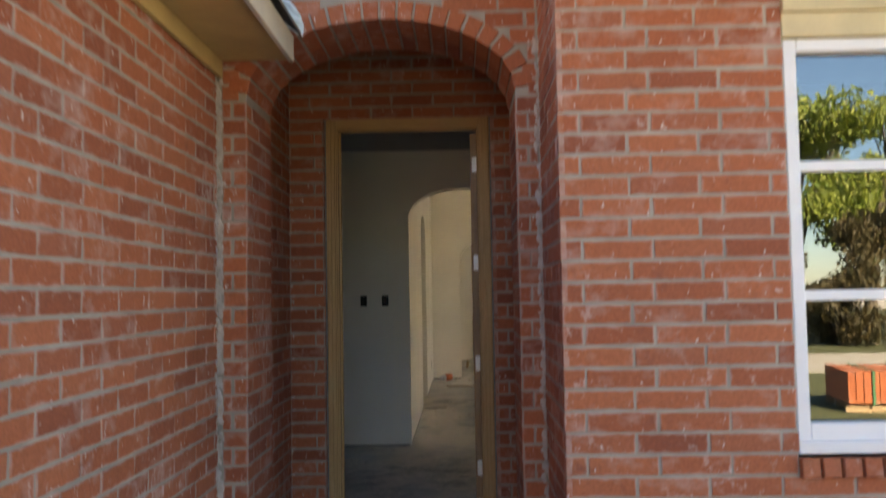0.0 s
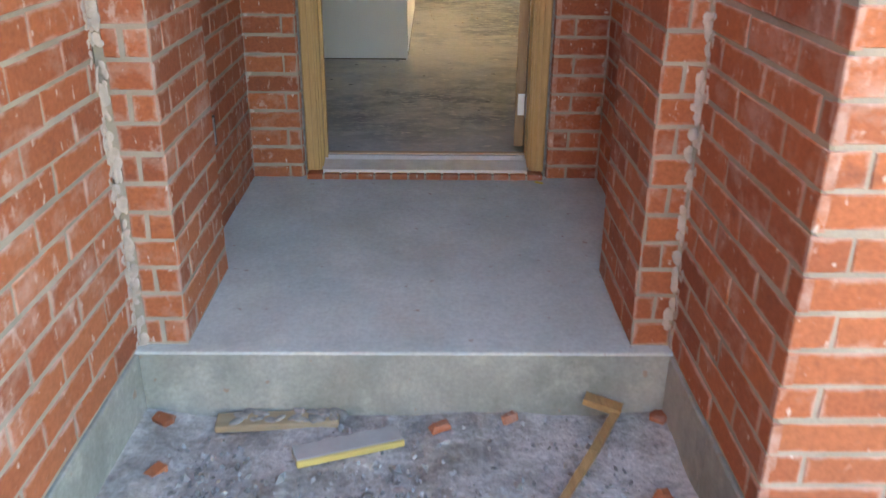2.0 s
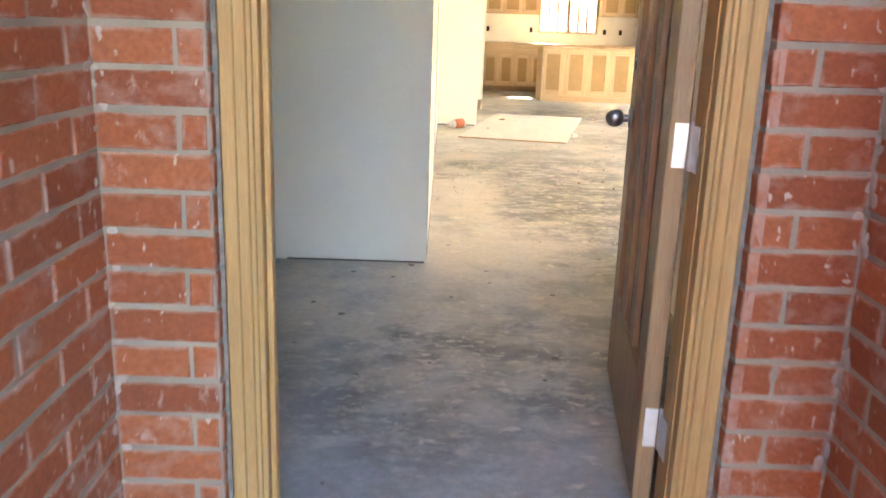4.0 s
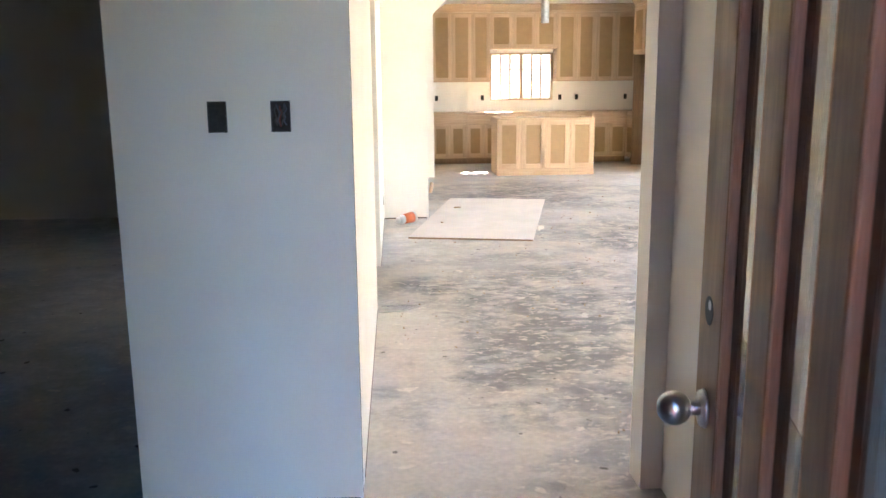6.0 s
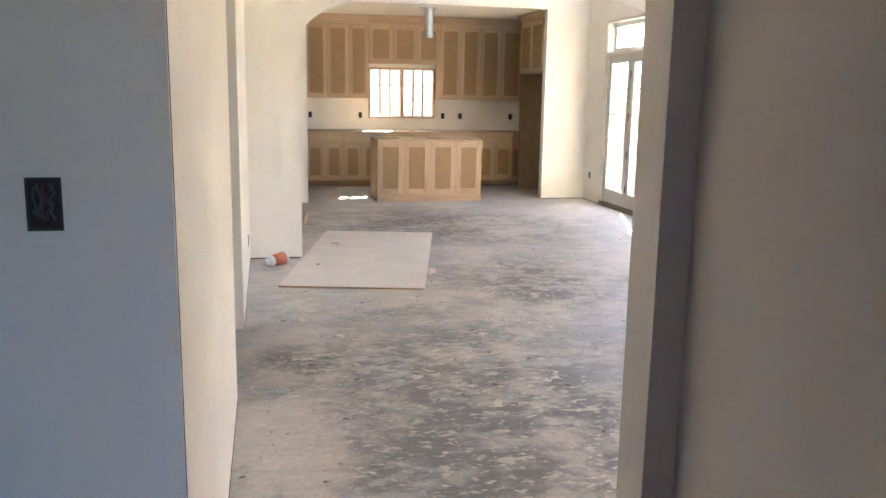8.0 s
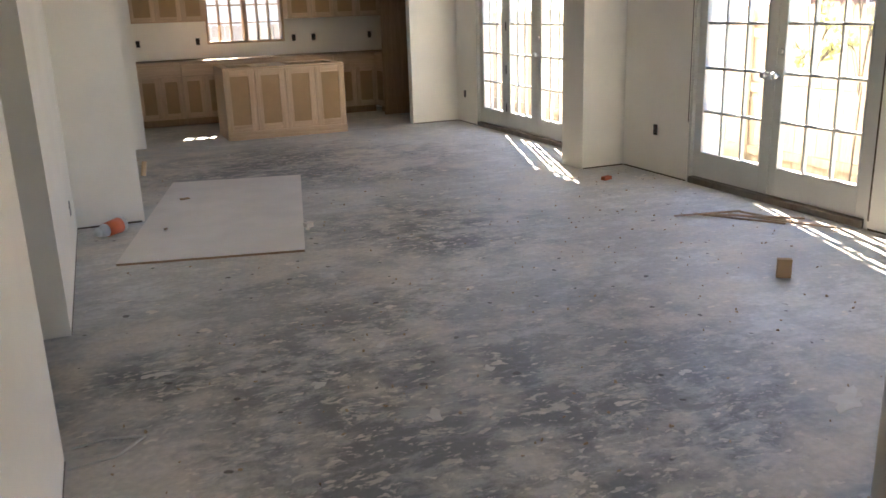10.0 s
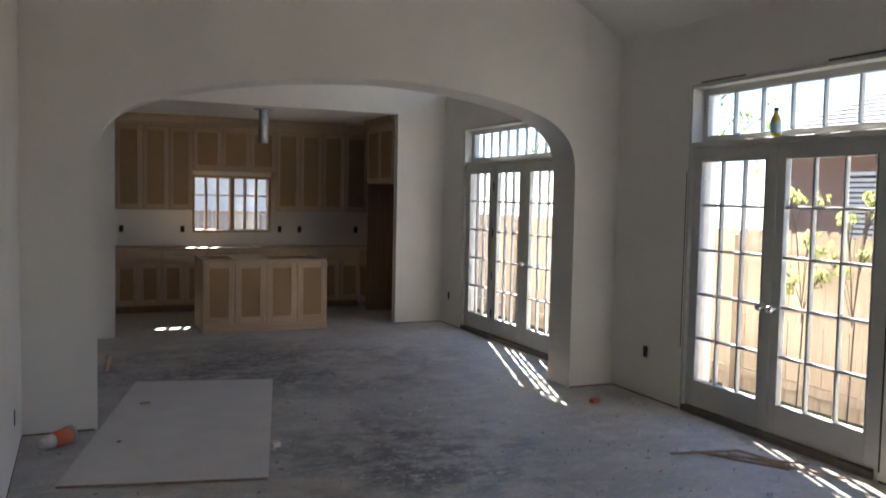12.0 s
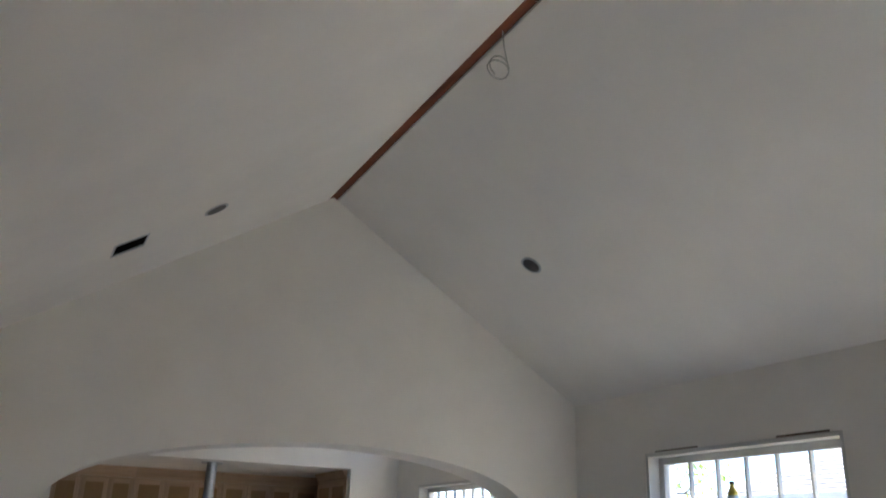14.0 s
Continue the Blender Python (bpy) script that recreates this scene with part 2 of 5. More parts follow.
CONC = concrete_material("porch_concrete", (0.50, 0.54, 0.505), (0.64, 0.67, 0.63), (0.56, 0.54, 0.49))
FOUND = concrete_material("foundation_concrete", (0.24, 0.25, 0.225), (0.40, 0.405, 0.37), (0.50, 0.48, 0.43))
FLOOR = floor_material()
GROUND = ground_material()
DRYWALL = plain("primed_drywall", (0.87, 0.835, 0.765), 0.85, vary=0.04, scale=1.6, bump=0.12, fine=140)
CEIL = plain("ceiling_drywall", (0.87, 0.84, 0.78), 0.9, vary=0.04, scale=1.2, bump=0.15, fine=120)
# Drywall in a darker copy: the dimness of unlit rooms is in its colour.
DARKW = plain("darkened_drywall", (0.36, 0.34, 0.32), 0.9, vary=0.06, scale=1.2)
JAMB = wood_material("raw_pine_jamb", (0.49, 0.30, 0.125), (0.60, 0.385, 0.17), (18, 18, 0.9), 0.55)
JAMBH = wood_material("raw_pine_head", (0.49, 0.30, 0.125), (0.60, 0.385, 0.17), (0.9, 18, 18), 0.55)
DOORW = wood_material("stained_entry_door", (0.27, 0.17, 0.095), (0.38, 0.245, 0.135), (16, 16, 0.8), 0.5)
MAPLE = wood_material("raw_maple", (0.52, 0.37, 0.24), (0.66, 0.495, 0.335), (14, 14, 0.8), 0.6)
MAPLEH = wood_material("raw_maple_rail", (0.52, 0.37, 0.24), (0.66, 0.495, 0.335), (0.8, 14, 14), 0.6)
MDF = plain("panel_board", (0.355, 0.235, 0.12), 0.75, vary=0.06, scale=8, bump=0.05, fine=90)
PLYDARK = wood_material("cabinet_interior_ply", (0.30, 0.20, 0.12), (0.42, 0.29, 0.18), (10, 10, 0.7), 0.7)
CEDAR = wood_material("fence_cedar", (0.52, 0.42, 0.31), (0.70, 0.59, 0.46), (12, 12, 0.8), 0.75)
RIDGE = wood_material("ridge_lumber", (0.13, 0.034, 0.013), (0.26, 0.078, 0.030), (10, 0.7, 10), 0.7, local=False)
LUMBER = wood_material("weathered_lumber", (0.33, 0.24, 0.15), (0.48, 0.37, 0.24), (0.9, 14, 14), 0.8)
PRIMER = plain("door_primer", (0.66, 0.65, 0.61), 0.55, vary=0.05, scale=4, bump=0.05)
VINYL = plain("white_vinyl", (0.80, 0.80, 0.80), 0.4, vary=0.03, bump=0.02)
SOFFIT = plain("soffit_board", (0.50, 0.36, 0.15), 0.8, vary=0.12, scale=4, bump=0.15)
FASCIA = plain("primed_fascia", (0.62, 0.58, 0.49), 0.7, vary=0.08, scale=5)
SHINGLE = plain("roof_shingle", (0.14, 0.125, 0.115), 0.95, vary=0.3, scale=9, bump=0.6)
METAL = plain("brushed_steel", (0.62, 0.62, 0.62), 0.3, 1.0, vary=0.05, bump=0.02)
ALU = plain("mill_aluminium", (0.74, 0.75, 0.75), 0.45, 0.55, vary=0.08, scale=20, bump=0.05)
GALV = plain("galvanised_duct", (0.55, 0.57, 0.58), 0.42, 0.9, vary=0.15, scale=18, bump=0.05)
THRESH = plain("worn_bronze_threshold", (0.17, 0.145, 0.12), 0.55, vary=0.25, scale=12)
BLACK = plain("dark_plastic", (0.02, 0.02, 0.022), 0.5, bump=0.02)
GLASS = glass_material()
FRONT_GLASS = glass_material("coated_front_glass", (0.5, 0.55, 0.53), 0.17)
GYP = plain("gypsum_board", (0.72, 0.68, 0.64), 0.9, vary=0.06, scale=3, bump=0.1)


# ---- geometry helpers ----
def add_box(bm, x0, y0, z0, x1, y1, z1, bevel=0.0):
    vs = [bm.verts.new((x, y, z)) for x in (x0, x1) for y in (y0, y1) for z in (z0, z1)]
    fs = []
    for q in ((0, 1, 3, 2), (4, 6, 7, 5), (0, 4, 5, 1), (2, 3, 7, 6), (0, 2, 6, 4), (1, 5, 7, 3)):
        fs.append(bm.faces.new([vs[i] for i in q]))
    if bevel:
        es = list({e for f in fs for e in f.edges})
        bmesh.ops.bevel(bm, geom=es, offset=bevel, segments=1, affect="EDGES", profile=0.5)
    return vs


def prism(bm, pts, axis, a0, a1):
    """A polygon drawn in the plane across an axis, pulled from a0 to a1."""
    def at(p, a):
        return {"x": (a, p[0], p[1]), "y": (p[0], a, p[1]), "z": (p[0], p[1], a)}[axis]
    lo = [bm.verts.new(at(p, a0)) for p in pts]
    hi = [bm.verts.new(at(p, a1)) for p in pts]
    bm.faces.new(lo)
    bm.faces.new(hi[::-1])
    for i in range(len(pts)):
        j = (i + 1) % len(pts)
        bm.faces.new((lo[i], hi[i], hi[j], lo[j]))
    bmesh.ops.recalc_face_normals(bm, faces=bm.faces[:])


def tube(bm, p0, p1, r0, r1=None, n=12, cap=True):
    p0, p1 = Vector(p0), Vector(p1)
    r1 = r0 if r1 is None else r1
    q = (p1 - p0).to_track_quat("Z", "Y").to_matrix()
    a = [bm.verts.new(p0 + q @ Vector((r0 * math.cos(2 * math.pi * i / n), r0 * math.sin(2 * math.pi * i / n), 0))) for i in range(n)]
    b = [bm.verts.new(p1 + q @ Vector((r1 * math.cos(2 * math.pi * i / n), r1 * math.sin(2 * math.pi * i / n), 0))) for i in range(n)]
    for i in range(n):
        bm.faces.new((a[i], a[(i + 1) % n], b[(i + 1) % n], b[i]))
    if cap:
        bm.faces.new(a[::-1])
        bm.faces.new(b)


def mesh_of(name, bm, material, smooth=False):
    me = bpy.data.meshes.new(name)
    bm.normal_update()
    bm.to_mesh(me)
    bm.free()
    me.materials.append(material)
    if smooth:
        for p in me.polygons:
            p.use_smooth = True
    return me


def part(name, bm, material, parent, label="", smooth=False):
    ob = new(name, mesh_of(name, bm, material, smooth))
    ob.parent = parent
    if label:
        tagged(ob, label)
    return ob


def box_part(name, box, material, parent, bevel=0.0, label=""):
    bm = bmesh.new()
    add_box(bm, *box, bevel)
    return part(name, bm, material, parent, label)


def thing(name, label, category, at=(0, 0, 0), turn=0.0, group="", kind=""):
    ob = new(name)
    ob.matrix_world = pose(*at, 0, 0, turn)
    return tagged(ob, label, category, group, kind)


def solid(name, bm, material, label, category, group="", kind="structure", smooth=False):
    ob = new(name, mesh_of(name, bm, material, smooth))
    return tagged(ob, label, category, group, kind)


def slab(name, boxes, material, label, category, kind="structure", bevel=0.0):
    bm = bmesh.new()
    for b in boxes:
        add_box(bm, *b, bevel)
    return solid(name, bm, material, label, category, kind=kind)


def oval(c, half, spring, rise, n=24, power=2.0, root=0.5):
    """Points of an arch from its left foot to its right foot."""
    out = []
    for i in range(n + 1):
        u = -math.cos(math.pi * i / n)
        out.append((c + half * u, spring + rise * max(0.0, 1 - abs(u) ** power) ** root))
    return out


# ---- plan, in metres ----
WX, EX = -0.15, 4.625           # living room, west and east wall faces
FY, FT = 8.398, 0.135           # wall between foyer and living room
GY, GT = 14.58, 0.36            # gable wall with the wide arch
NY = 18.52                      # wall with the kitchen opening
KY = 20.83                      # kitchen back wall
EAVE, TOP, RX = 3.065, 4.575, 2.19
PORCH_Z, GROUND_Z = -0.052, -0.275
LX, PX = -0.81, 0.722           # brick side walls of the porch
AY, DY = 4.51, 6.0              # arch face and door face
FRONT = 3.80
OUT = 4.84                      # outer face of the east wall

# ---- structure inside ----
slab("floor", [(-9.5, 6.16, -0.25, OUT, 21.1, 0.0), (1.0, FRONT + 0.1, -0.25, OUT, 6.16, 0.0)], FLOOR,
     "bare stained concrete slab floor with plaster splashes", "floor")

bm = bmesh.new()   # gable wall with arch
pts = [(WX, 0), (0.32, 0)] + [(x + 0.2 * (1 - ((x - 2.247) / 1.927) ** 2), z) for x, z in oval(2.247, 1.927, 1.72, 0.842, 48, 1.6, 0.25)] + [(4.174, 0), (EX, 0), (EX, EAVE), (RX, TOP), (WX, EAVE)]
prism(bm, pts, "y", GY, GY + GT)
for v in bm.verts:   # the face runs slightly out of square
    if v.co.y < GY + 0.01:
        v.co.y -= 0.10 * (EX - v.co.x) / (EX - WX)
solid("wall_gable", bm, DRYWALL, "primed drywall gable wall with a wide arched opening", "wall")

bm = bmesh.new()   # west wall of the living room with an arched doorway
pts = [(FY, 0), (10.87, 0)] + oval(11.52, 0.65, 2.13, 0.29, 20) + [(12.17, 0), (GY, 0), (GY, EAVE), (FY, EAVE)]
prism(bm, pts, "x", WX - 0.14, WX)
solid("wall_west", bm, DRYWALL, "primed drywall side wall with a narrow arched doorway", "wall")

bm = bmesh.new()   # wall between foyer and living room
ac, ah = (WX + 0.838) / 2, (0.838 - WX) / 2
prism(bm, [(WX, 2.1)] + oval(ac, ah, 2.1, 0.28, 24)[1:-1] + [(0.838, 2.1), (0.838, 0), (OUT, 0), (OUT, TOP + 0.3), (WX, TOP + 0.3)], "y", FY, FY + FT)
add_box(bm, -0.91, FY, 0, WX - 0.14, FY + FT, 2.76)
add_box(bm, WX - 0.14, FY - 0.0005, 0, WX, FY, 2.76)
solid("wall_foyer", bm, DRYWALL, "primed drywall wall with an arched opening into the living room", "wall")


def east_wall():
    bm = bmesh.new()
    y0, y1, t1 = 11.81, 13.645, 2.578
    d0, d1 = 15.57, 17.90
    # The opening from 8.75 to 10.75 is for the added, unseen window.
    for a, b, z0, z1 in ((FY + FT, 8.75, 0, EAVE), (8.75, 10.75, 0, 0.2), (8.75, 10.75, 2.1, EAVE), (10.75, y0, 0, EAVE), (y1, d0, 0, EAVE), (d1, KY, 0, EAVE), (y0, y1, t1, EAVE), (d0, d1, 2.525, EAVE)):
        add_box(bm, EX, a, z0, OUT, b, z1)
    return solid("wall_east", bm, DRYWALL, "primed drywall outer wall with glazed openings", "wall")


east_wall()
slab("wall_dining_north", [(-1.5, NY - 0.2, 0, 0.56, NY + 0.13, 3.3), (3.972, NY, 0, EX, NY + 0.13, 3.3), (0.56, NY, 2.716, 3.972, NY + 0.13, 3.3)],
     DRYWALL, "primed drywall wall framing the kitchen opening", "wall")
slab("wall_dining_west", [(-1.62, GY + GT, 0, -1.5, KY, 3.3)], DRYWALL, "primed drywall wall of the dining area", "wall")
slab("wall_gable_flank", [(-1.62, GY + 0.1, 0, WX, GY + GT, 3.3)], DRYWALL, "primed drywall wall return beside the arch", "wall")
bm = bmesh.new()
for b in ((-1.62, KY, 0, 1.683, KY + 0.2, 2.73), (2.812, KY, 0, OUT, KY + 0.2, 2.73), (1.683, KY, 0, 2.812, KY + 0.2, 1.08), (1.683, KY, 1.905, 2.812, KY + 0.2, 2.73)):
    add_box(bm, *b)
solid("wall_kitchen_north", bm, DRYWALL, "primed drywall kitchen wall behind the cabinets", "wall")
slab("ceiling_kitchen", [(-1.5, NY + 0.13, 2.716, OUT, KY, 2.9)], CEIL, "flat white drywall kitchen ceiling", "ceiling")
slab("ceiling_dining", [(-1.5, GY + GT, 3.3, OUT, NY + 0.13, 3.45)], CEIL, "flat white drywall dining ceiling", "ceiling")

bm = bmesh.new()   # vaulted ceiling: two slopes that leave a slot for the ridge board
k = (TOP - EAVE) / (EX - RX)
s = 0.04
kl = (TOP - EAVE) / (RX - WX)
prism(bm, [(WX - 0.2, EAVE - 0.2 * kl), (RX - s, TOP - s * kl), (RX - s, TOP + 0.2), (WX - 0.2, EAVE + 0.1)], "y", FY + FT, GY)
prism(bm, [(OUT, EAVE - (OUT - EX) * k), (RX + s, TOP - s * k), (RX + s, TOP + 0.2), (OUT, EAVE + 0.15)], "y", FY + FT, GY)
solid("ceiling_vault", bm, CEIL, "vaulted white drywall ceiling in two slopes", "ceiling")
# Unseen foyer ceiling and south wall, darkened to cut bounced light.
slab("ceiling_foyer", [(-9.4, 6.16, 2.74, OUT, FY, 2.9), (-9.4, FY, 2.76, WX - 0.14, 15, 2.9)], DARKW, "flat drywall foyer ceiling darkened to dim the foyer", "ceiling")

slab("wall_foyer_east", [(0.915, 6.16, 0, 1.1, FY, 2.74)], DRYWALL, "primed drywall foyer side wall", "wall")
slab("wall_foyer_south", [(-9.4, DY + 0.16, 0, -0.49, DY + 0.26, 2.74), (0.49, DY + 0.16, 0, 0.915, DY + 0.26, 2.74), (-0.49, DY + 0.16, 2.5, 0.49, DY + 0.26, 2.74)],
     DARKW, "drywall inner face of the entrance wall darkened to dim the foyer", "wall")
# Hall stretched far west out of view so that it stays dark.
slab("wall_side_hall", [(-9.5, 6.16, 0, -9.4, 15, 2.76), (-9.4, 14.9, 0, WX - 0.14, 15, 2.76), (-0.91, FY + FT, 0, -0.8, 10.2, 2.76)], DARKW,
     "drywall walls of the unlit side hall, shade put into their colour", "wall")
slab("wall_front_room", [(1.1, FRONT + 0.12, 0, 1.12, 6.2, 2.74), (OUT - 0.2, FRONT + 0.12, 0, OUT, FY, 3.0)], DARKW, "drywall walls of the unlit front room, shade put into their colour", "wall")
slab("ceiling_front_room", [(0.8, FRONT + 0.12, 2.74, OUT, 6.16, 2.9)], CEIL, "flat drywall ceiling of the front room", "ceiling")

# ---- outside ground and roof ----
bm = bmesh.new()
add_box(bm, -300, -300, GROUND_Z - 0.5, 300, 300, GROUND_Z)
solid("ground", bm, GROUND, "bare dirt and gravel ground round the house", "ground")
bm = bmesh.new()
prism(bm, [(LX - 0.02, 4.47), (PX + 0.01, 4.47), (PX + 0.01, AY + 0.45), (0.86, AY + 0.45), (0.86, DY + 0.02), (LX - 0.02, DY + 0.02)], "z", GROUND_Z - 0.02, PORCH_Z)
bmesh.ops.bevel(bm, geom=[e for e in bm.edges if all(v.co.z > PORCH_Z - 0.01 for v in e.verts)], offset=0.007, segments=2, affect="EDGES", profile=0.5)
porch = solid("porch_floor", bm, CONC, "smooth grey concrete porch slab", "porch floor")
porch.data.materials.append(FOUND)
for p in porch.data.polygons:
    p.material_index = 1 if abs(p.normal.z) < 0.3 else 0
slab("foundation", [(LX - 0.3, -6.0, -0.4, LX + 0.012, 4.47, -0.056), (PX - 0.012, FRONT - 0.012, -0.4, 5.0, FRONT + 0.3, -0.056), (PX - 0.012, FRONT + 0.3, -0.4, PX + 0.2, 4.465, -0.056)],
     FOUND, "rough grey concrete foundation edge", "foundation", bevel=0.004)
# Roof out of view; its north eave is stretched to cut kitchen sun.
bm = bmesh.new()
prism(bm, [(2.9, 3.0), (12.5, 6.4), (22.62, 2.67), (22.62, 2.92), (12.5, 6.65), (2.9, 3.25)], "x", 0.3, 5.3)
prism(bm, [(6.4, 3.46), (12.5, 6.3), (22.0, 2.9), (22.0, 3.15), (12.5, 6.65), (6.4, 3.7)], "x", -9.9, 0.3)
solid("roof", bm, SHINGLE, "brown asphalt shingle house roof, north eave stretched to cut sun", "roof")

# ---- brickwork ----
COURSE, BRICK_H, UNIT, BRICK_L = 0.0815, 0.0695, 0.27, 0.2585
brick_cache = {}


def brick_mesh(length, height=BRICK_H, proud=0.0032):
    """One brick: chamfered face, local x along its length, its face towards -y."""
    key = (round(length, 2), round(height, 3), random.randrange(4))
    if key not in brick_cache:
        L, H, c = key[0], key[1], 0.003
        bm = bmesh.new()
        back = [bm.verts.new(p) for p in ((0, 0.02, 0), (L, 0.02, 0), (L, 0.02, H), (0, 0.02, H))]
        rim = [bm.verts.new(p) for p in ((0, c - proud, 0), (L, c - proud, 0), (L, c - proud, H), (0, c - proud, H))]
        face = [bm.verts.new(p) for p in ((c, -proud, c), (L - c, -proud, c), (L - c, -proud, H - c), (c, -proud, H - c))]
        for a, b in zip(rim, face):
            dx, dz = random.uniform(-0.002, 0.002), random.uniform(-0.002, 0.002)
            for v in (a, b):
                v.co.x += dx
                v.co.z += dz
            b.co.y += random.uniform(-0.001, 0.0015)
        bm.faces.new(face)
        for i in range(4):
            j = (i + 1) % 4
            bm.faces.new((rim[i], rim[j], face[j], face[i]))
            bm.faces.new((back[i], back[j], rim[j], rim[i]))
        me = mesh_of("brick", bm, BRICK)
        for layer, flip in (("edge_a", False), ("edge_b", True)):
            uv = me.uv_layers.new(name=layer)
            for lp in me.loops:
                co = me.vertices[lp.vertex_index].co
                uv.data[lp.index].uv = (L - co.x, H - co.z) if flip else (co.x, co.z)
        brick_cache[key] = me
    return brick_cache[key]


def lay(wall, at, turn, u0, u1, z0, z1, gaps=lambda z: (), near=None, most=300, je=0.0, jo=0.13):
    """Lays courses on a wall's mortar face, from u0 to u1 along local x. gaps(z) gives the stretches left open; je, jo: a head joint in even and odd courses."""
    spots = []
    count = int((z1 - z0) / COURSE)
    for r in range(count):
        z = z0 + r * COURSE + 0.006
        free, a = [], u0
        for g0, g1 in sorted(gaps(z + BRICK_H / 2)):
            if g0 > a:
                free.append((a, min(g0, u1)))
            a = max(a, g1)
        if a < u1:
            free.append((a, u1))
        start_u = u0 - UNIT + (jo if r % 2 else je)
        for f0, f1 in free:
            i = int((f0 - start_u) / UNIT) - 1
            while start_u + i * UNIT < f1:
                b0, b1 = start_u + i * UNIT + 0.005, start_u + i * UNIT + BRICK_L + 0.005
                b0, b1 = max(b0, f0 + 0.002), min(b1, f1 - 0.002)
                if b1 - b0 > 0.03:
                    spots.append((b0, b1 - b0, z))
                i += 1
    base = pose(*at, 0, 0, turn)
    if near is not None:
        spots.sort(key=lambda s: ((base @ Vector((s[0], 0, s[2]))) - Vector(near)).length)
    rest_v, rest_f, rest_a, rest_b = [], [], [], []
    for n_th, (u, L, z) in enumerate(spots):
        off = Vector((u + random.uniform(-0.0015, 0.0015), random.uniform(-0.0015, 0.001), z + random.uniform(-0.0015, 0.0015)))
        me = brick_mesh(L)
        if n_th < most:
            ob = new("brick", me)
            ob.parent = wall
            ob.matrix_world = base @ Matrix.Translation(off) @ pose(0, 0, 0, 0, random.uniform(-0.3, 0.3), 0)
        else:
            m = base @ Matrix.Translation(off)
            k0 = len(rest_v)
            rest_v += [tuple(m @ v.co) for v in me.vertices]
            rest_f += [tuple(k0 + i for i in p.vertices) for p in me.polygons]
            rest_a += [c for d in me.uv_layers["edge_a"].data for c in d.uv]
            rest_b += [c for d in me.uv_layers["edge_b"].data for c in d.uv]
    if rest_v:
        me = bpy.data.meshes.new("far_bricks")
        me.from_pydata(rest_v, [], rest_f)
        me.uv_layers.new(name="edge_a").data.foreach_set("uv", rest_a)
        me.uv_layers.new(name="edge_b").data.foreach_set("uv", rest_b)
        me.materials.append(BRICK)
        ob = new("far_bricks", me)
        ob.parent = wall
        tagged(ob, "weathered red bricks in running bond", kind="stuff")
    return spots


def box_wall(name, box, label):
    return slab(name, [box], MORTAR, label, "brick wall")


# ---- entrance: frame, threshold, door ----
def entry_frame():
    t = thing("door_frame", "raw pine exterior door frame with moulded brick trim", "door frame", kind="structure")
    B = DY + 0.045          # back of the moulding, set behind the brick face
    for sx in (-1, 1):
        a, b = sorted((sx * 0.457, sx * 0.49))
        box_part("jamb", (a, B, -0.02, b, DY + 0.17, 2.475), JAMB, t, 0.002)
        bm = bmesh.new()
        for x0, x1, y0 in ((0.468, 0.535, B - 0.012), (0.478, 0.520, B - 0.022), (0.500, 0.530, B - 0.030)):
            a, b = sorted((sx * x0, sx * x1))
            add_box(bm, a, y0, -0.03, b, B - 0.001, 2.478 + (x1 - 0.468), 0.003)
        part("brick_moulding", bm, JAMB, t)
        a, b = sorted((sx * (0.444 if sx < 0 else 0.453), sx * 0.457))
        box_part("stop", (a, DY + 0.075, -0.0, b, DY + 0.11, 2.463), JAMB, t, 0.002)
        a, b = sorted((sx * 0.5355, sx * 0.5455))
        box_part("caulk_joint", (a, B - 0.014, -0.03, b, B - 0.002, 2.55), CAULK, t, 0.0, "grey smeared caulk line")
    for z in (0.235, 0.92, 1.59, 2.25):
        box_part("hinge_leaf", (0.4535, DY + 0.115, z - 0.05, 0.4568, DY + 0.168, z + 0.05), ALU, t, 0.001, "bright steel hinge leaf")
    box_part("head", (-0.49, B, 2.475, 0.49, DY + 0.17, 2.51), JAMBH, t, 0.002)
    bm = bmesh.new()
    for z0, z1, y0 in ((2.488, 2.55, B - 0.012), (2.497, 2.538, B - 0.022), (2.52, 2.546, B - 0.030)):
        add_box(bm, -0.468, y0, z0 - 0.004, 0.468, B - 0.001, z1, 0.003)
    part("head_moulding", bm, JAMBH, t)
    box_part("head_stop", (-0.444, DY + 0.075, 2.463, 0.444, DY + 0.11, 2.475), JAMBH, t, 0.002)
    bm = bmesh.new()
    prism(bm, [(DY - 0.02, -0.028), (DY - 0.02, -0.012), (DY + 0.07, 0.008), (DY + 0.085, 0.022), (DY + 0.14, 0.022), (DY + 0.16, 0.003), (DY + 0.16, -0.028)], "x", -0.457, 0.457)
    part("threshold", bm, ALU, t, "brushed aluminium threshold")
    bm = bmesh.new()
    add_box(bm, -0.455, DY + 0.10, 0.022, 0.455, DY + 0.13, 0.03, 0.003)
    part("threshold_cap", bm, MAPLEH, t, "thin wooden threshold cap")
    return t


CAULK = plain("grey_caulk", (0.26, 0.24, 0.22), 0.8, vary=0.3, scale=30, bump=0.3)
entry_frame()


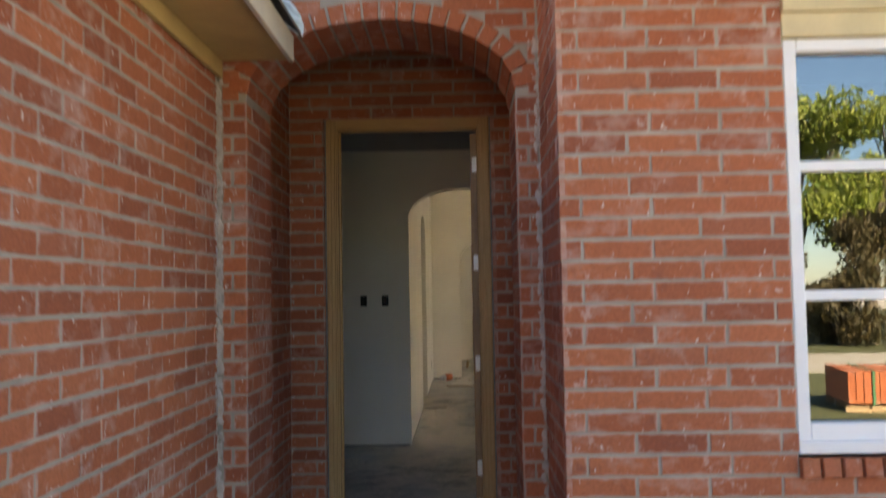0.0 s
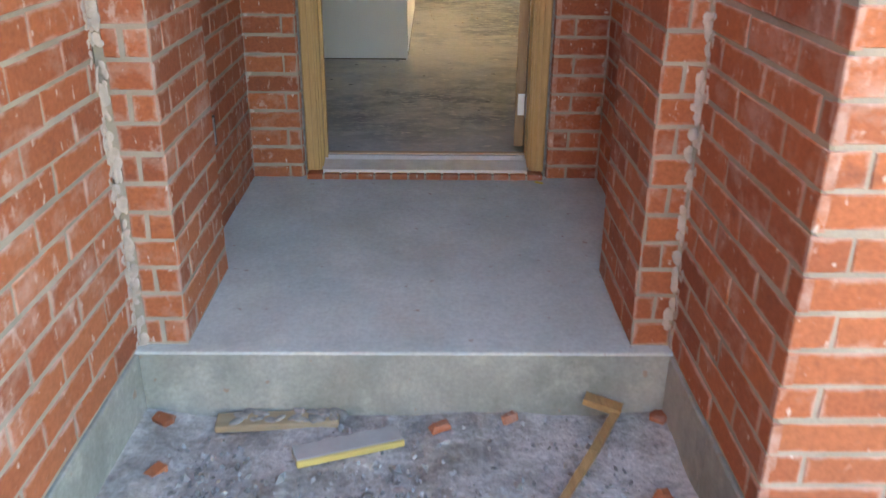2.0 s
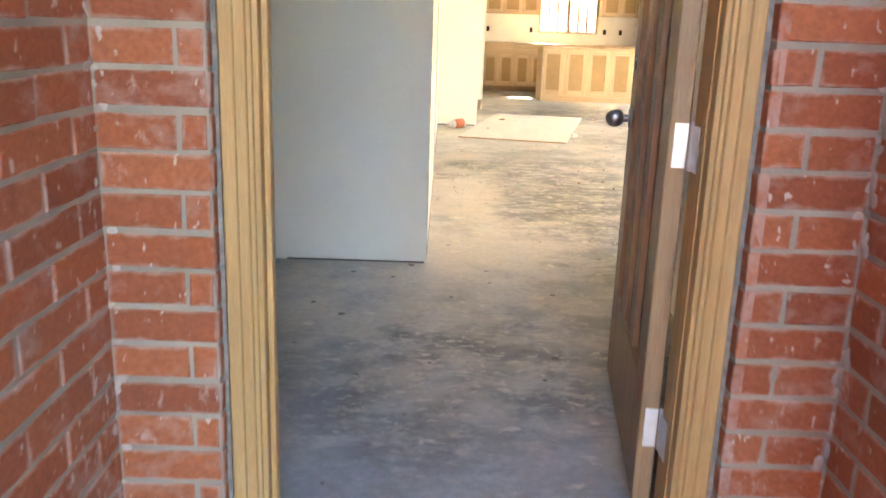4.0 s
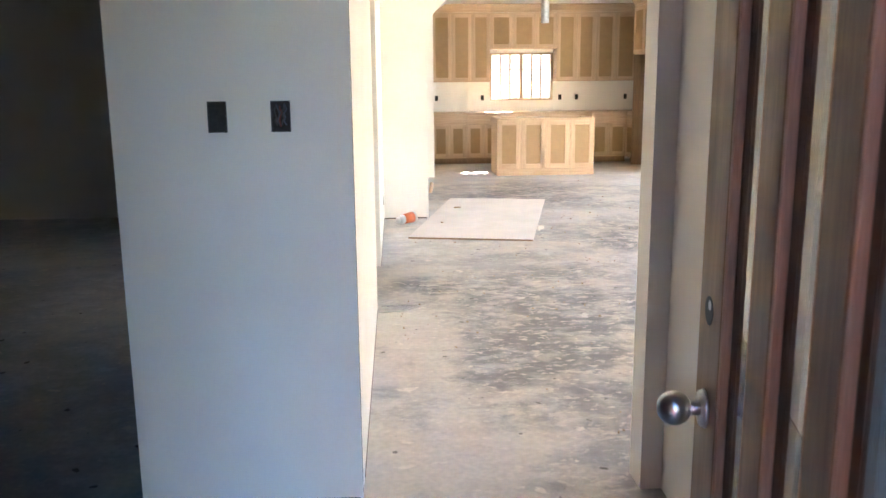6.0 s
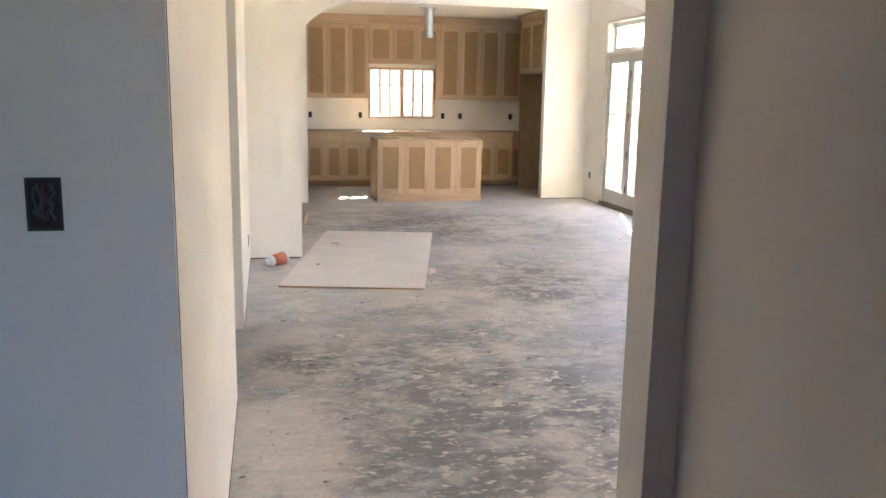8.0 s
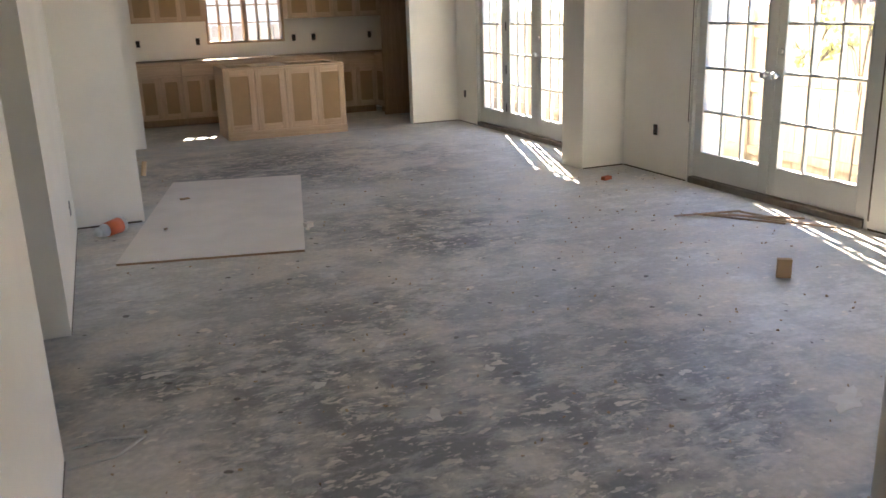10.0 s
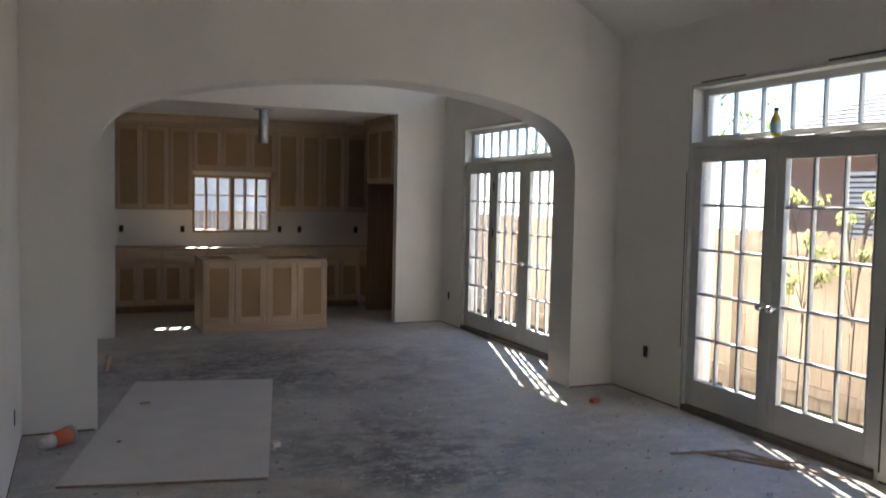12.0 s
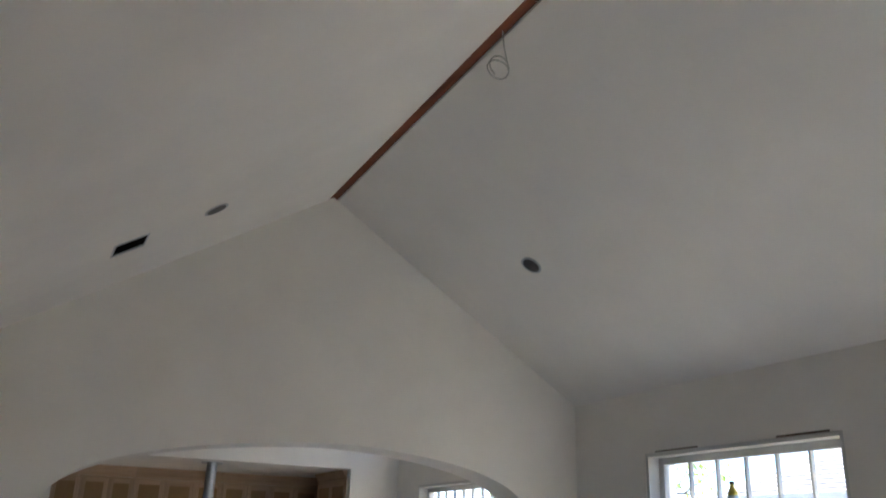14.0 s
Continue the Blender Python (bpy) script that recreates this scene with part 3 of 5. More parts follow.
def leaf_door():
    """Entry door, hinge line at its origin, closed along -x; it stands open past a right angle."""
    t = thing("entry_door", "open stained wooden entry door with tall glass lites", "door", (0.456, DY + 0.196, 0.034), -96.5)
    W, H, T, IN = 0.84, 2.43, 0.045, 0.017
    cuts = [-W, -W + 0.13, -W + 0.27, -W + 0.35, -W + 0.49, -W + 0.57, -W + 0.71, 0]
    for name, a, b, z0, z1 in (("lock_stile", cuts[0], cuts[1], 0, H), ("hinge_stile", cuts[6], cuts[7], 0, H), ("bottom_rail", cuts[1], cuts[6], 0, 0.30), ("top_rail", cuts[1], cuts[6], H - 0.14, H)):
        box_part(name, (a, -T, z0, b, 0, z1), DOORW, t, 0.003)
    for a, b in ((cuts[2], cuts[3]), (cuts[4], cuts[5])):
        box_part("mullion", (a, -T, 0.30, b, 0, H - 0.14), DOORW, t, 0.003)
    for a, b in ((cuts[1], cuts[2]), (cuts[3], cuts[4]), (cuts[5], cuts[6])):
        box_part("glass_lite", (a, -T + IN, 0.30, b, -IN, H - 0.14), DOOR_GLASS, t, 0.0, "dim textured glass lite")
        bm = bmesh.new()
        w = 0.007
        for c0, c1, z0, z1 in ((a, a + w, 0.30, H - 0.14), (b - w, b, 0.30, H - 0.14), (a + w, b - w, 0.30, 0.30 + w), (a + w, b - w, H - 0.14 - w, H - 0.14)):
            add_box(bm, c0, -T + 0.001, z0, c1, -T + IN, z1, 0.002)
            add_box(bm, c0, -IN, z0, c1, -0.001, z1, 0.002)
        part("glazing_bead", bm, BEADW, t, "pinkish wooden glazing bead, paled for light on the reveal")
    for y in (-1, 1):
        bm = bmesh.new()
        yb = -T if y < 0 else 0.0
        tube(bm, (-W + 0.062, yb, 0.865), (-W + 0.062, yb + y * 0.008, 0.865), 0.033, 0.030, 20)
        tube(bm, (-W + 0.062, yb + y * 0.008, 0.865), (-W + 0.062, yb + y * 0.03, 0.865), 0.012, 0.012, 14)
        bmesh.ops.create_uvsphere(bm, u_segments=20, v_segments=12, radius=0.029, matrix=Matrix.Translation((-W + 0.062, yb + y * 0.05, 0.865)))
        part("door_knob", bm, METAL, t, "brushed steel door knob", True)
    # Black disc carries the shade of the empty hole; nothing is cut.
    bm = bmesh.new()
    tube(bm, (-W + 0.062, -T - 0.0012, 1.035), (-W + 0.062, -T + 0.01, 1.035), 0.024, 0.024, 20)
    part("deadbolt_hole", bm, BLACK, t, "empty bored hole for a deadbolt")
    # Small steel disc put in for the light that shows through the bore.
    bm = bmesh.new()
    tube(bm, (-W + 0.068, -T - 0.002, 1.045), (-W + 0.068, -T + 0.01, 1.045), 0.008, 0.008, 12)
    part("bore_glint", bm, METAL, t, "bright disc for the light through the bolt bore")
    for z in (0.20, 0.886, 1.556, 2.216):
        bm = bmesh.new()
        add_box(bm, -0.0005, -T + 0.012, z - 0.05, 0.0025, -0.002, z + 0.05, 0.001)
        for dz in (-0.032, 0.0, 0.032):
            tube(bm, (0.0024, -T * 0.5 + 0.006 * (1 if dz else -1), z + dz), (0.0036, -T * 0.5 + 0.006 * (1 if dz else -1), z + dz), 0.004, 0.003, 10)
        tube(bm, (0.003, 0.006, z - 0.055), (0.003, 0.006, z + 0.055), 0.006, 0.006, 10)
        part("hinge", bm, ALU, t, "bright steel butt hinge")
    return t


DOOR_GLASS = glass_material("entry_door_glass", (0.5, 0.55, 0.54), 0.14)
# Pinkish wood made paler than the door for doorway light on the reveals.
BEADW = wood_material("lit_bead_wood", (0.42, 0.25, 0.155), (0.56, 0.36, 0.235), (16, 16, 0.9), 0.6)
leaf_door()


# ---- glazed double doors ----
def glazed_leaf(t, y0, y1, z0, z1, g0, g1, gz0, gz1, x, cols=3, rows=5):
    """A door leaf in the plane x, with its lites between g0 and g1."""
    T = 0.044
    leaf = new("door_leaf")
    leaf.parent = t
    for name, a, b, c, d in (("stile", y0, g0, z0, z1), ("stile", g1, y1, z0, z1), ("bottom_rail", g0, g1, z0, gz0), ("top_rail", g0, g1, gz1, z1)):
        box_part(name, (x, a, c, x + T, b, d), PRIMER, leaf, 0.002)
    w, h, m = (g1 - g0) / cols, (gz1 - gz0) / rows, 0.011
    for i in range(1, cols):
        box_part("muntin", (x + 0.004, g0 + i * w - m, gz0, x + T - 0.004, g0 + i * w + m, gz1), PRIMER, leaf, 0.004)
    for j in range(1, rows):
        box_part("muntin", (x + 0.0055, g0, gz0 + j * h - m, x + T - 0.0055, g1, gz0 + j * h + m), PRIMER, leaf, 0.004)
    bm = bmesh.new()
    for a, b, c, d in ((g0, g0 + 0.014, gz0, gz1), (g1 - 0.014, g1, gz0, gz1), (g0 + 0.014, g1 - 0.014, gz0, gz0 + 0.014), (g0 + 0.014, g1 - 0.014, gz1 - 0.014, gz1)):
        add_box(bm, x - 0.005, a, c, x + T + 0.004, b, d, 0.003)
    part("glazing_bead", bm, PRIMER, leaf)
    box_part("pane", (x + T / 2 - 0.002, g0, gz0, x + T / 2 + 0.002, g1, gz1), GLASS, leaf)
    return leaf


def knob_set(t, x, y, z):
    bm = bmesh.new()
    tube(bm, (x, y, z), (x - 0.007, y, z), 0.032, 0.029, 20)
    tube(bm, (x - 0.007, y, z), (x - 0.03, y, z), 0.011, 0.011, 12)
    bmesh.ops.create_uvsphere(bm, u_segments=18, v_segments=10, radius=0.027, matrix=Matrix.Translation((x - 0.05, y, z)))
    part("door_knob", bm, METAL, t, "satin steel door knob", True)


def transom(t, y0, y1, z0, z1, x, count):
    f = 0.055
    for a, b, c, d in ((y0, y0 + f, z0, z1), (y1 - f, y1, z0, z1), (y0 + f, y1 - f, z0, z0 + f), (y0 + f, y1 - f, z1 - f, z1)):
        box_part("transom_frame", (x, a, c, x + 0.05, b, d), PRIMER, t, 0.003)
    w = (y1 - y0 - 2 * f) / count
    for i in range(1, count):
        box_part("muntin", (x + 0.006, y0 + f + i * w - 0.010, z0 + f, x + 0.044, y0 + f + i * w + 0.010, z1 - f), PRIMER, t, 0.004)
    box_part("pane", (x + 0.023, y0 + f, z0 + f, x + 0.027, y1 - f, z1 - f), GLASS, t)


def living_doors():
    t = thing("door_1", "primed white double glazed garden doors with a transom", "glazed doors", kind="structure")
    y0, y1, z1 = 11.81, 13.645, 2.578
    X = EX + 0.035
    for a, b in ((y0, y0 + 0.03), (y1 - 0.03, y1)):
        box_part("jamb", (EX + 0.004, a, 0.0, OUT - 0.004, b, z1), PRIMER, t, 0.002)
    box_part("head", (EX + 0.004, y0 + 0.03, z1 - 0.03, OUT - 0.004, y1 - 0.03, z1), PRIMER, t, 0.002)
    box_part("transom_sill", (EX + 0.004, y0 + 0.03, 2.085, OUT - 0.004, y1 - 0.03, 2.125), PRIMER, t, 0.003)
    mid = 12.76
    glazed_leaf(t, y0 + 0.033, mid - 0.002, 0.055, 2.083, 11.94, 12.68, 0.25, 1.985, X)
    glazed_leaf(t, mid + 0.002, y1 - 0.033, 0.055, 2.083, 12.845, 13.53, 0.25, 1.985, X)
    box_part("astragal", (X - 0.012, mid - 0.02, 0.055, X - 0.0005, mid + 0.02, 2.083), PRIMER, t, 0.003)
    transom(t, y0 + 0.03, y1 - 0.03, 2.1255, z1 - 0.03, EX + 0.11, 6)
    box_part("threshold", (EX - 0.012, y0 + 0.03, 0.0, OUT, y1 - 0.03, 0.05), THRESH, t, 0.004, "dusty bronze metal threshold")
    knob_set(t, X - 0.012, mid + 0.045, 0.93)
    knob_set(t, X, mid - 0.05, 0.93)
    bm = bmesh.new()
    tube(bm, (X, mid - 0.05, 1.10), (X - 0.014, mid - 0.05, 1.10), 0.027, 0.023, 18)
    part("deadbolt", bm, METAL, t, "satin steel deadbolt")
    for y in (y0 + 0.03, y1 - 0.03):
        for z in (0.32, 1.08, 1.85):
            box_part("hinge", (X - 0.006, y - 0.012, z - 0.05, X - 0.0005, y + 0.012, z + 0.05), ALU, t, 0.002, "steel butt hinge")


def dining_doors():
    t = thing("door_2", "primed white three-leaf glazed garden doors with a transom", "glazed doors", kind="structure")
    y0, y1, z1 = 15.57, 17.90, 2.525
    X = EX + 0.035
    for a, b in ((y0, y0 + 0.03), (y1 - 0.03, y1)):
        box_part("jamb", (EX + 0.004, a, 0.0, OUT - 0.004, b, z1), PRIMER, t, 0.002)
    box_part("head", (EX + 0.004, y0 + 0.03, z1 - 0.03, OUT - 0.004, y1 - 0.03, z1), PRIMER, t, 0.002)
    box_part("transom_sill", (EX + 0.004, y0 + 0.03, 2.065, OUT - 0.004, y1 - 0.03, 2.10), PRIMER, t, 0.003)
    edges = (y0 + 0.033, 16.345, 17.10, y1 - 0.033)
    lites = ((15.675, 16.25), (16.46, 17.015), (17.20, 17.755))
    for i in range(3):
        glazed_leaf(t, edges[i] + 0.002, edges[i + 1] - 0.002, 0.055, 2.063, *lites[i], 0.23, 1.965, X)
    transom(t, y0 + 0.03, y1 - 0.03, 2.10, z1 - 0.03, EX + 0.11, 10)
    box_part("threshold", (EX - 0.012, y0 + 0.03, 0.0, OUT, y1 - 0.03, 0.05), THRESH, t, 0.004, "dusty bronze metal threshold")
    knob_set(t, X, 16.30, 0.95)
    bm = bmesh.new()
    tube(bm, (X, 16.30, 1.12), (X - 0.014, 16.30, 1.12), 0.027, 0.023, 18)
    part("deadbolt", bm, METAL, t, "satin steel deadbolt")
    for z in (0.3, 0.75, 1.25, 1.8):
        box_part("hinge", (X - 0.006, 17.09, z - 0.05, X - 0.0005, 17.115, z + 0.05), BLACK, t, 0.002, "dark butt hinge")


living_doors()
dining_doors()
# Flat brown strips: dirt at the wall feet, plus the shade of gaps and cracks.
GAP = plain("dirt_and_gap_brown", (0.13, 0.10, 0.075), 0.95, vary=0.4, scale=25, bump=0.4)
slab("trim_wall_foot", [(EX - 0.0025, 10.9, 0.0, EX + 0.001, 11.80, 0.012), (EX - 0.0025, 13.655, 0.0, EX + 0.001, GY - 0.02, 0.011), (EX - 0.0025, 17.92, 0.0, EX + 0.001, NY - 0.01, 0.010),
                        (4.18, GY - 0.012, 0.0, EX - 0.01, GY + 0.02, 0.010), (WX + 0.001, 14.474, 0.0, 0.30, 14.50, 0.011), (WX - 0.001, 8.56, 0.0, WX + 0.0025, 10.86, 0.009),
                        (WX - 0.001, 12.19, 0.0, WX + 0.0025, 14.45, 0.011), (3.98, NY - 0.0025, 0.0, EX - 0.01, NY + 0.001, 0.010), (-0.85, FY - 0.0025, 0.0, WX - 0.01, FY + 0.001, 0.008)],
     GAP, "dirty raw drywall edge and dark gap drawn along the floor", "trim")
slab("trim_door_gap", [(EX - 0.002, 13.05, 2.579, EX + 0.012, 13.52, 2.590), (EX - 0.002, 11.90, 2.579, EX + 0.012, 12.32, 2.592), (EX - 0.002, 11.797, 0.06, EX + 0.012, 11.809, 1.3), (EX - 0.002, 13.646, 0.5, EX + 0.012, 13.654, 1.9)],
     GAP, "dark strips drawn for the ragged drywall gap round the garden doors", "trim")
slab("trim_corner_bead", [(WX - 0.001, FY + 0.012, 0.02, WX + 0.0014, FY + 0.0155, 2.1)], GAP, "dark strip drawn for the crack along the drywall corner bead", "trim")


def kitchen_window():
    t = thing("window_1", "raw wood framed double kitchen window with small panes", "window", kind="structure")
    x0, x1, z0, z1 = 1.683, 2.812, 1.08, 1.905
    f = 0.035
    y = KY - 0.012
    for a, b, c, d in ((x0, x0 + f, z0, z1), (x1 - f, x1, z0, z1), (x0 + f, x1 - f, z0, z0 + f), (x0 + f, x1 - f, z1 - f, z1)):
        box_part("window_frame", (a, y, c, b, KY + 0.19, d), MAPLE, t, 0.003)
    mid = (x0 + x1) / 2
    box_part("mullion", (mid - 0.03, y, z0 + f, mid + 0.03, KY + 0.15, z1 - f), MAPLE, t, 0.003)
    for a, b in ((x0 + f, mid - 0.03), (mid + 0.03, x1 - f)):
        box_part("pane", (a, KY + 0.078, z0 + f, b, KY + 0.082, z1 - f), GLASS, t)
        for i in (1, 2):
            u = a + (b - a) * i / 3
            box_part("muntin", (u - 0.015, KY + 0.05, z0 + f, u + 0.015, KY + 0.14, z1 - f), MAPLE, t)
            v = z0 + f + (z1 - z0 - 2 * f) * i / 3
            box_part("muntin", (a, KY + 0.063, v - 0.011, b, KY + 0.097, v + 0.011), MAPLEH, t)


kitchen_window()


# Unseen window, added to let more daylight into the living room.
def added_window():
    t = thing("window_added", "unseen white window added to brighten the living room", "window", kind="structure")
    y0, y1, z0, z1, f = 8.75, 10.75, 0.2, 2.1, 0.06
    for a, b, c, d in ((y0, y0 + f, z0, z1), (y1 - f, y1, z0, z1), (y0 + f, y1 - f, z0, z0 + f), (y0 + f, y1 - f, z1 - f, z1)):
        box_part("window_frame", (EX + 0.03, a, c, OUT - 0.03, b, d), PRIMER, t, 0.003)
    for i in (1, 2):
        y = y0 + (y1 - y0) * i / 3
        box_part("mullion", (EX + 0.05, y - 0.02, z0 + f, EX + 0.10, y + 0.02, z1 - f), PRIMER, t, 0.003)
    box_part("pane", (EX + 0.073, y0 + f, z0 + f, EX + 0.077, y1 - f, z1 - f), GLASS, t)


added_window()


HEADB = plain("raw_head_board", (0.66, 0.55, 0.33), 0.75, vary=0.1, scale=5)


def front_window():
    t = thing("window_2", "white vinyl front window with three stacked lites", "window", kind="structure")
    x0, x1, z0, z1 = 1.60, 2.55, 0.768, 2.345
    y = FRONT + 0.028
    f = 0.05
    for a, b, c, d in ((x0, x0 + f, z0, z1), (x1 - f, x1, z0, z1), (x0 + f, x1 - f, z0, z0 + 0.10), (x0 + f, x1 - f, z1 - f, z1)):
        box_part("window_frame", (a, y, c, b, y + 0.09, d), VINYL, t, 0.004)
    box_part("window_sill", (x0 - 0.005, y - 0.02, z0 - 0.012, x1 + 0.005, y + 0.06, z0 + 0.035), VINYL, t, 0.004)
    for z in (1.35, 1.85):
        box_part("muntin", (x0 + f, y + 0.02, z - 0.02, x1 - f, y + 0.05, z + 0.02), VINYL, t, 0.003)
    box_part("pane", (x0 + f, y + 0.045, z0 + 0.10, x1 - f, y + 0.049, z1 - f), FRONT_GLASS, t)
    for z0b, z1b, yy in ((2.347, 2.44, FRONT + 0.0), (2.442, 2.50, FRONT - 0.02)):
        box_part("head_board", (x0 - 0.012, yy, z0b, x1 + 0.05, FRONT + 0.1, z1b), HEADB, t, 0.003, "pale yellow wooden head board")


front_window()


# ---- kitchen ----
def shaker(t, u0, u1, z0, z1, face, stile=0.06):
    """A raw cabinet door that lies on the plane y = face, its front towards -y."""
    d = new("door")
    d.parent = t
    T = 0.019
    for name, a, b, c, e, m in (("stile", u0, u0 + stile, z0, z1, MAPLE), ("stile", u1 - stile, u1, z0, z1, MAPLE),
                                ("rail", u0 + stile, u1 - stile, z0, z0 + stile, MAPLEH), ("rail", u0 + stile, u1 - stile, z1 - stile, z1, MAPLEH)):
        box_part(name, (a, face - T, c, b, face - 0.0005, e), m, d, 0.0015)
    box_part("panel", (u0 + stile, face - T + 0.009, z0 + stile, u1 - stile, face - 0.001, z1 - stile), MDF, d, 0.0, "tan fibreboard door panel")
    return d


def drawer(t, u0, u1, z0, z1, face):
    return box_part("drawer_front", (u0, face - 0.019, z0, u1, face - 0.0005, z1), MAPLEH, t, 0.002)


def base_unit(x0, x1, doors=2, at=(0.05, 20.25, 0), turn=0, drawers=1):
    t = thing("base_cabinet", "raw maple base cabinet with fibreboard door panels", "cabinet", at, turn, "kitchen base cabinets")
    bm = bmesh.new()
    add_box(bm, x0, 0, 0.1, x1, 0.57, 0.868)
    part("body", bm, MAPLE, t)
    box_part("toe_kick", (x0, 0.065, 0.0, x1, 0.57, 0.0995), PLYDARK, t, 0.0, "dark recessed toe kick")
    w = (x1 - x0) / doors
    for i in range(doors):
        shaker(t, x0 + i * w + 0.006, x0 + (i + 1) * w - 0.006, 0.125, 0.675, 0.0)
    w = (x1 - x0) / drawers
    for i in range(drawers):
        drawer(t, x0 + i * w + 0.006, x0 + (i + 1) * w - 0.006, 0.695, 0.85, 0.0)
    return t


for a, b, n_doors, n_dr in ((-0.2, 0.565, 2, 1), (0.565, 1.162, 2, 1), (1.162, 1.76, 2, 1), (1.76, 2.74, 3, 2), (2.74, 3.34, 2, 1), (3.34, 3.98, 2, 1)):
    base_unit(a + 0.001, b - 0.001, n_doors, drawers=n_dr)
base_unit(0.001, 0.43, 1, at=(4.03, 20.24, 0), turn=-90)
slab("worktop_board", [(-0.2, 20.24, 0.869, 4.6, 20.825, 0.885), (4.03, 19.81, 0.869, 4.6, 20.24, 0.885)], MAPLEH, "raw plywood board lying on the base cabinets", "worktop", kind="object")


def upper_unit(edges, z0, z1, label):
    t = thing("wall_cabinet", label, "cabinet", (0.055, 20.505, 0), 0, "kitchen wall cabinets")
    bm = bmesh.new()
    add_box(bm, edges[0], 0, z0, edges[-1], 0.322, z1 + 0.015)
    part("body", bm, MAPLE, t)
    for a, b in zip(edges, edges[1:]):
        shaker(t, a + 0.008, b - 0.008, z0 + 0.02, z1 - 0.01, 0.0, stile=0.055)
    bm = bmesh.new()
    prism(bm, [(0.0, z1 + 0.016), (0.0, 2.714), (-0.085, 2.714), (-0.085, 2.695), (-0.02, z1 + 0.05), (-0.02, z1 + 0.016)], "x", edges[0], edges[-1])
    part("crown", bm, MAPLEH, t, "raw wood crown moulding")
    return t


upper_unit((0.235, 0.58, 0.925, 1.272, 1.592), 1.405, 2.56, "tall raw maple wall cabinet with fibreboard panels")
upper_unit((1.594, 1.985, 2.385, 2.758), 1.965, 2.56, "short raw maple wall cabinet above the window")
upper_unit((2.76, 3.111, 3.445, 3.795, 4.17), 1.405, 2.56, "tall raw maple wall cabinet with fibreboard panels")


def fridge_surround():
    t = thing("fridge_surround", "raw plywood refrigerator enclosure with a cabinet on top", "cabinet", (3.985, 19.78, 0), -90)
    L = 1.12
    for a, b in ((0.0, 0.02), (L - 0.02, L)):
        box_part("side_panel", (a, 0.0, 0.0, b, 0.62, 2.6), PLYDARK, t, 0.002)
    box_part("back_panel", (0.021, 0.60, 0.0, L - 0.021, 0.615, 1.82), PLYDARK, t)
    box_part("cross_rail", (0.021, 0.585, 0.98, L - 0.021, 0.6, 1.0), MAPLEH, t)
    box_part("body", (0.021, 0.005, 1.83, L - 0.021, 0.6, 2.6), MAPLE, t)
    for i in range(2):
        shaker(t, 0.01 + i * 0.55, 0.01 + (i + 1) * 0.55 - 0.008, 1.845, 2.585, 0.0)
    bm = bmesh.new()
    prism(bm, [(0.0, 2.601), (0.0, 2.714), (-0.07, 2.714), (-0.07, 2.695), (-0.02, 2.63), (-0.02, 2.601)], "x", 0.0, L)
    part("crown", bm, MAPLEH, t, "raw wood crown moulding")


fridge_surround()


def island():
    t = thing("kitchen_island", "raw maple kitchen island with four fibreboard panels", "kitchen island", (0.04, 18.35, 0))
    x0, x1, D, H = 1.475, 2.968, 0.78, 0.85
    bm = bmesh.new()
    for b in ((x0, 0.02, 0.0, x0 + 0.02, D, H), (x1 - 0.02, 0.02, 0.0, x1, D, H), (x0 + 0.02, 0.02, 0.0, x1 - 0.02, 0.035, H), (x0 + 0.02, D - 0.02, 0.0, x1 - 0.02, D, H)):
        add_box(bm, *b)
    part("body", bm, MAPLE, t)
    w = (x1 - x0) / 4
    for i in range(4):
        shaker(t, x0 + i * w + 0.002, x0 + (i + 1) * w - 0.002, 0.105, H - 0.012, 0.0195, stile=0.075)
    box_part("base_trim", (x0 - 0.004, -0.008, 0.0, x1 + 0.004, 0.0195, 0.1), MAPLEH, t, 0.003)
    bm = bmesh.new()
    for b in ((x0 - 0.002, 0.0, H, x1 + 0.002, 0.09, H + 0.018), (x0 - 0.002, D - 0.09, H, x1 + 0.002, D, H + 0.018), (x0 - 0.002, 0.09, H, x0 + 0.09, D - 0.09, H + 0.018),
              (x1 - 0.09, 0.09, H, x1 + 0.002, D - 0.09, H + 0.018), (x0 + 0.38, 0.09, H, x0 + 0.82, D - 0.09, H + 0.018)):
        add_box(bm, *b, 0.002)
    part("top_rail", bm, MAPLEH, t, "raw plywood top strips with open gaps")


island()

bm = bmesh.new()
tube(bm, (0, 0, 0.0), (0, 0, 0.42), 0.062, n=24, cap=False)
tube(bm, (0, 0, 0.02), (0, 0, 0.035), 0.065, n=24, cap=False)
tube(bm, (0, 0, 0.30), (0, 0, 0.315), 0.065, n=24, cap=False)
t = thing("vent_duct", "galvanised vent duct hanging from the kitchen ceiling", "duct", (2.33, 18.95, 2.296))
part("pipe", bm, GALV, t, smooth=True)
bm = bmesh.new()
tube(bm, (0, 0, 0.41), (0, 0, 0.42), 0.13, n=24)
part("collar", bm, GALV, t)


# Near-black plate colour carries the shade inside the open boxes.
CAVITY = plain("box_inside_shade", (0.02, 0.018, 0.016), 0.8, vary=0.4, scale=60)
WIRE_W = plain("white_cable", (0.55, 0.54, 0.5), 0.5, bump=0.02)
WIRE_R = plain("red_cable", (0.13, 0.025, 0.02), 0.5, bump=0.02)
WIRE_B = plain("blue_grey_cable", (0.07, 0.085, 0.12), 0.5, bump=0.02)
WIRE_K = plain("grey_cable", (0.05, 0.05, 0.055), 0.5, bump=0.02)


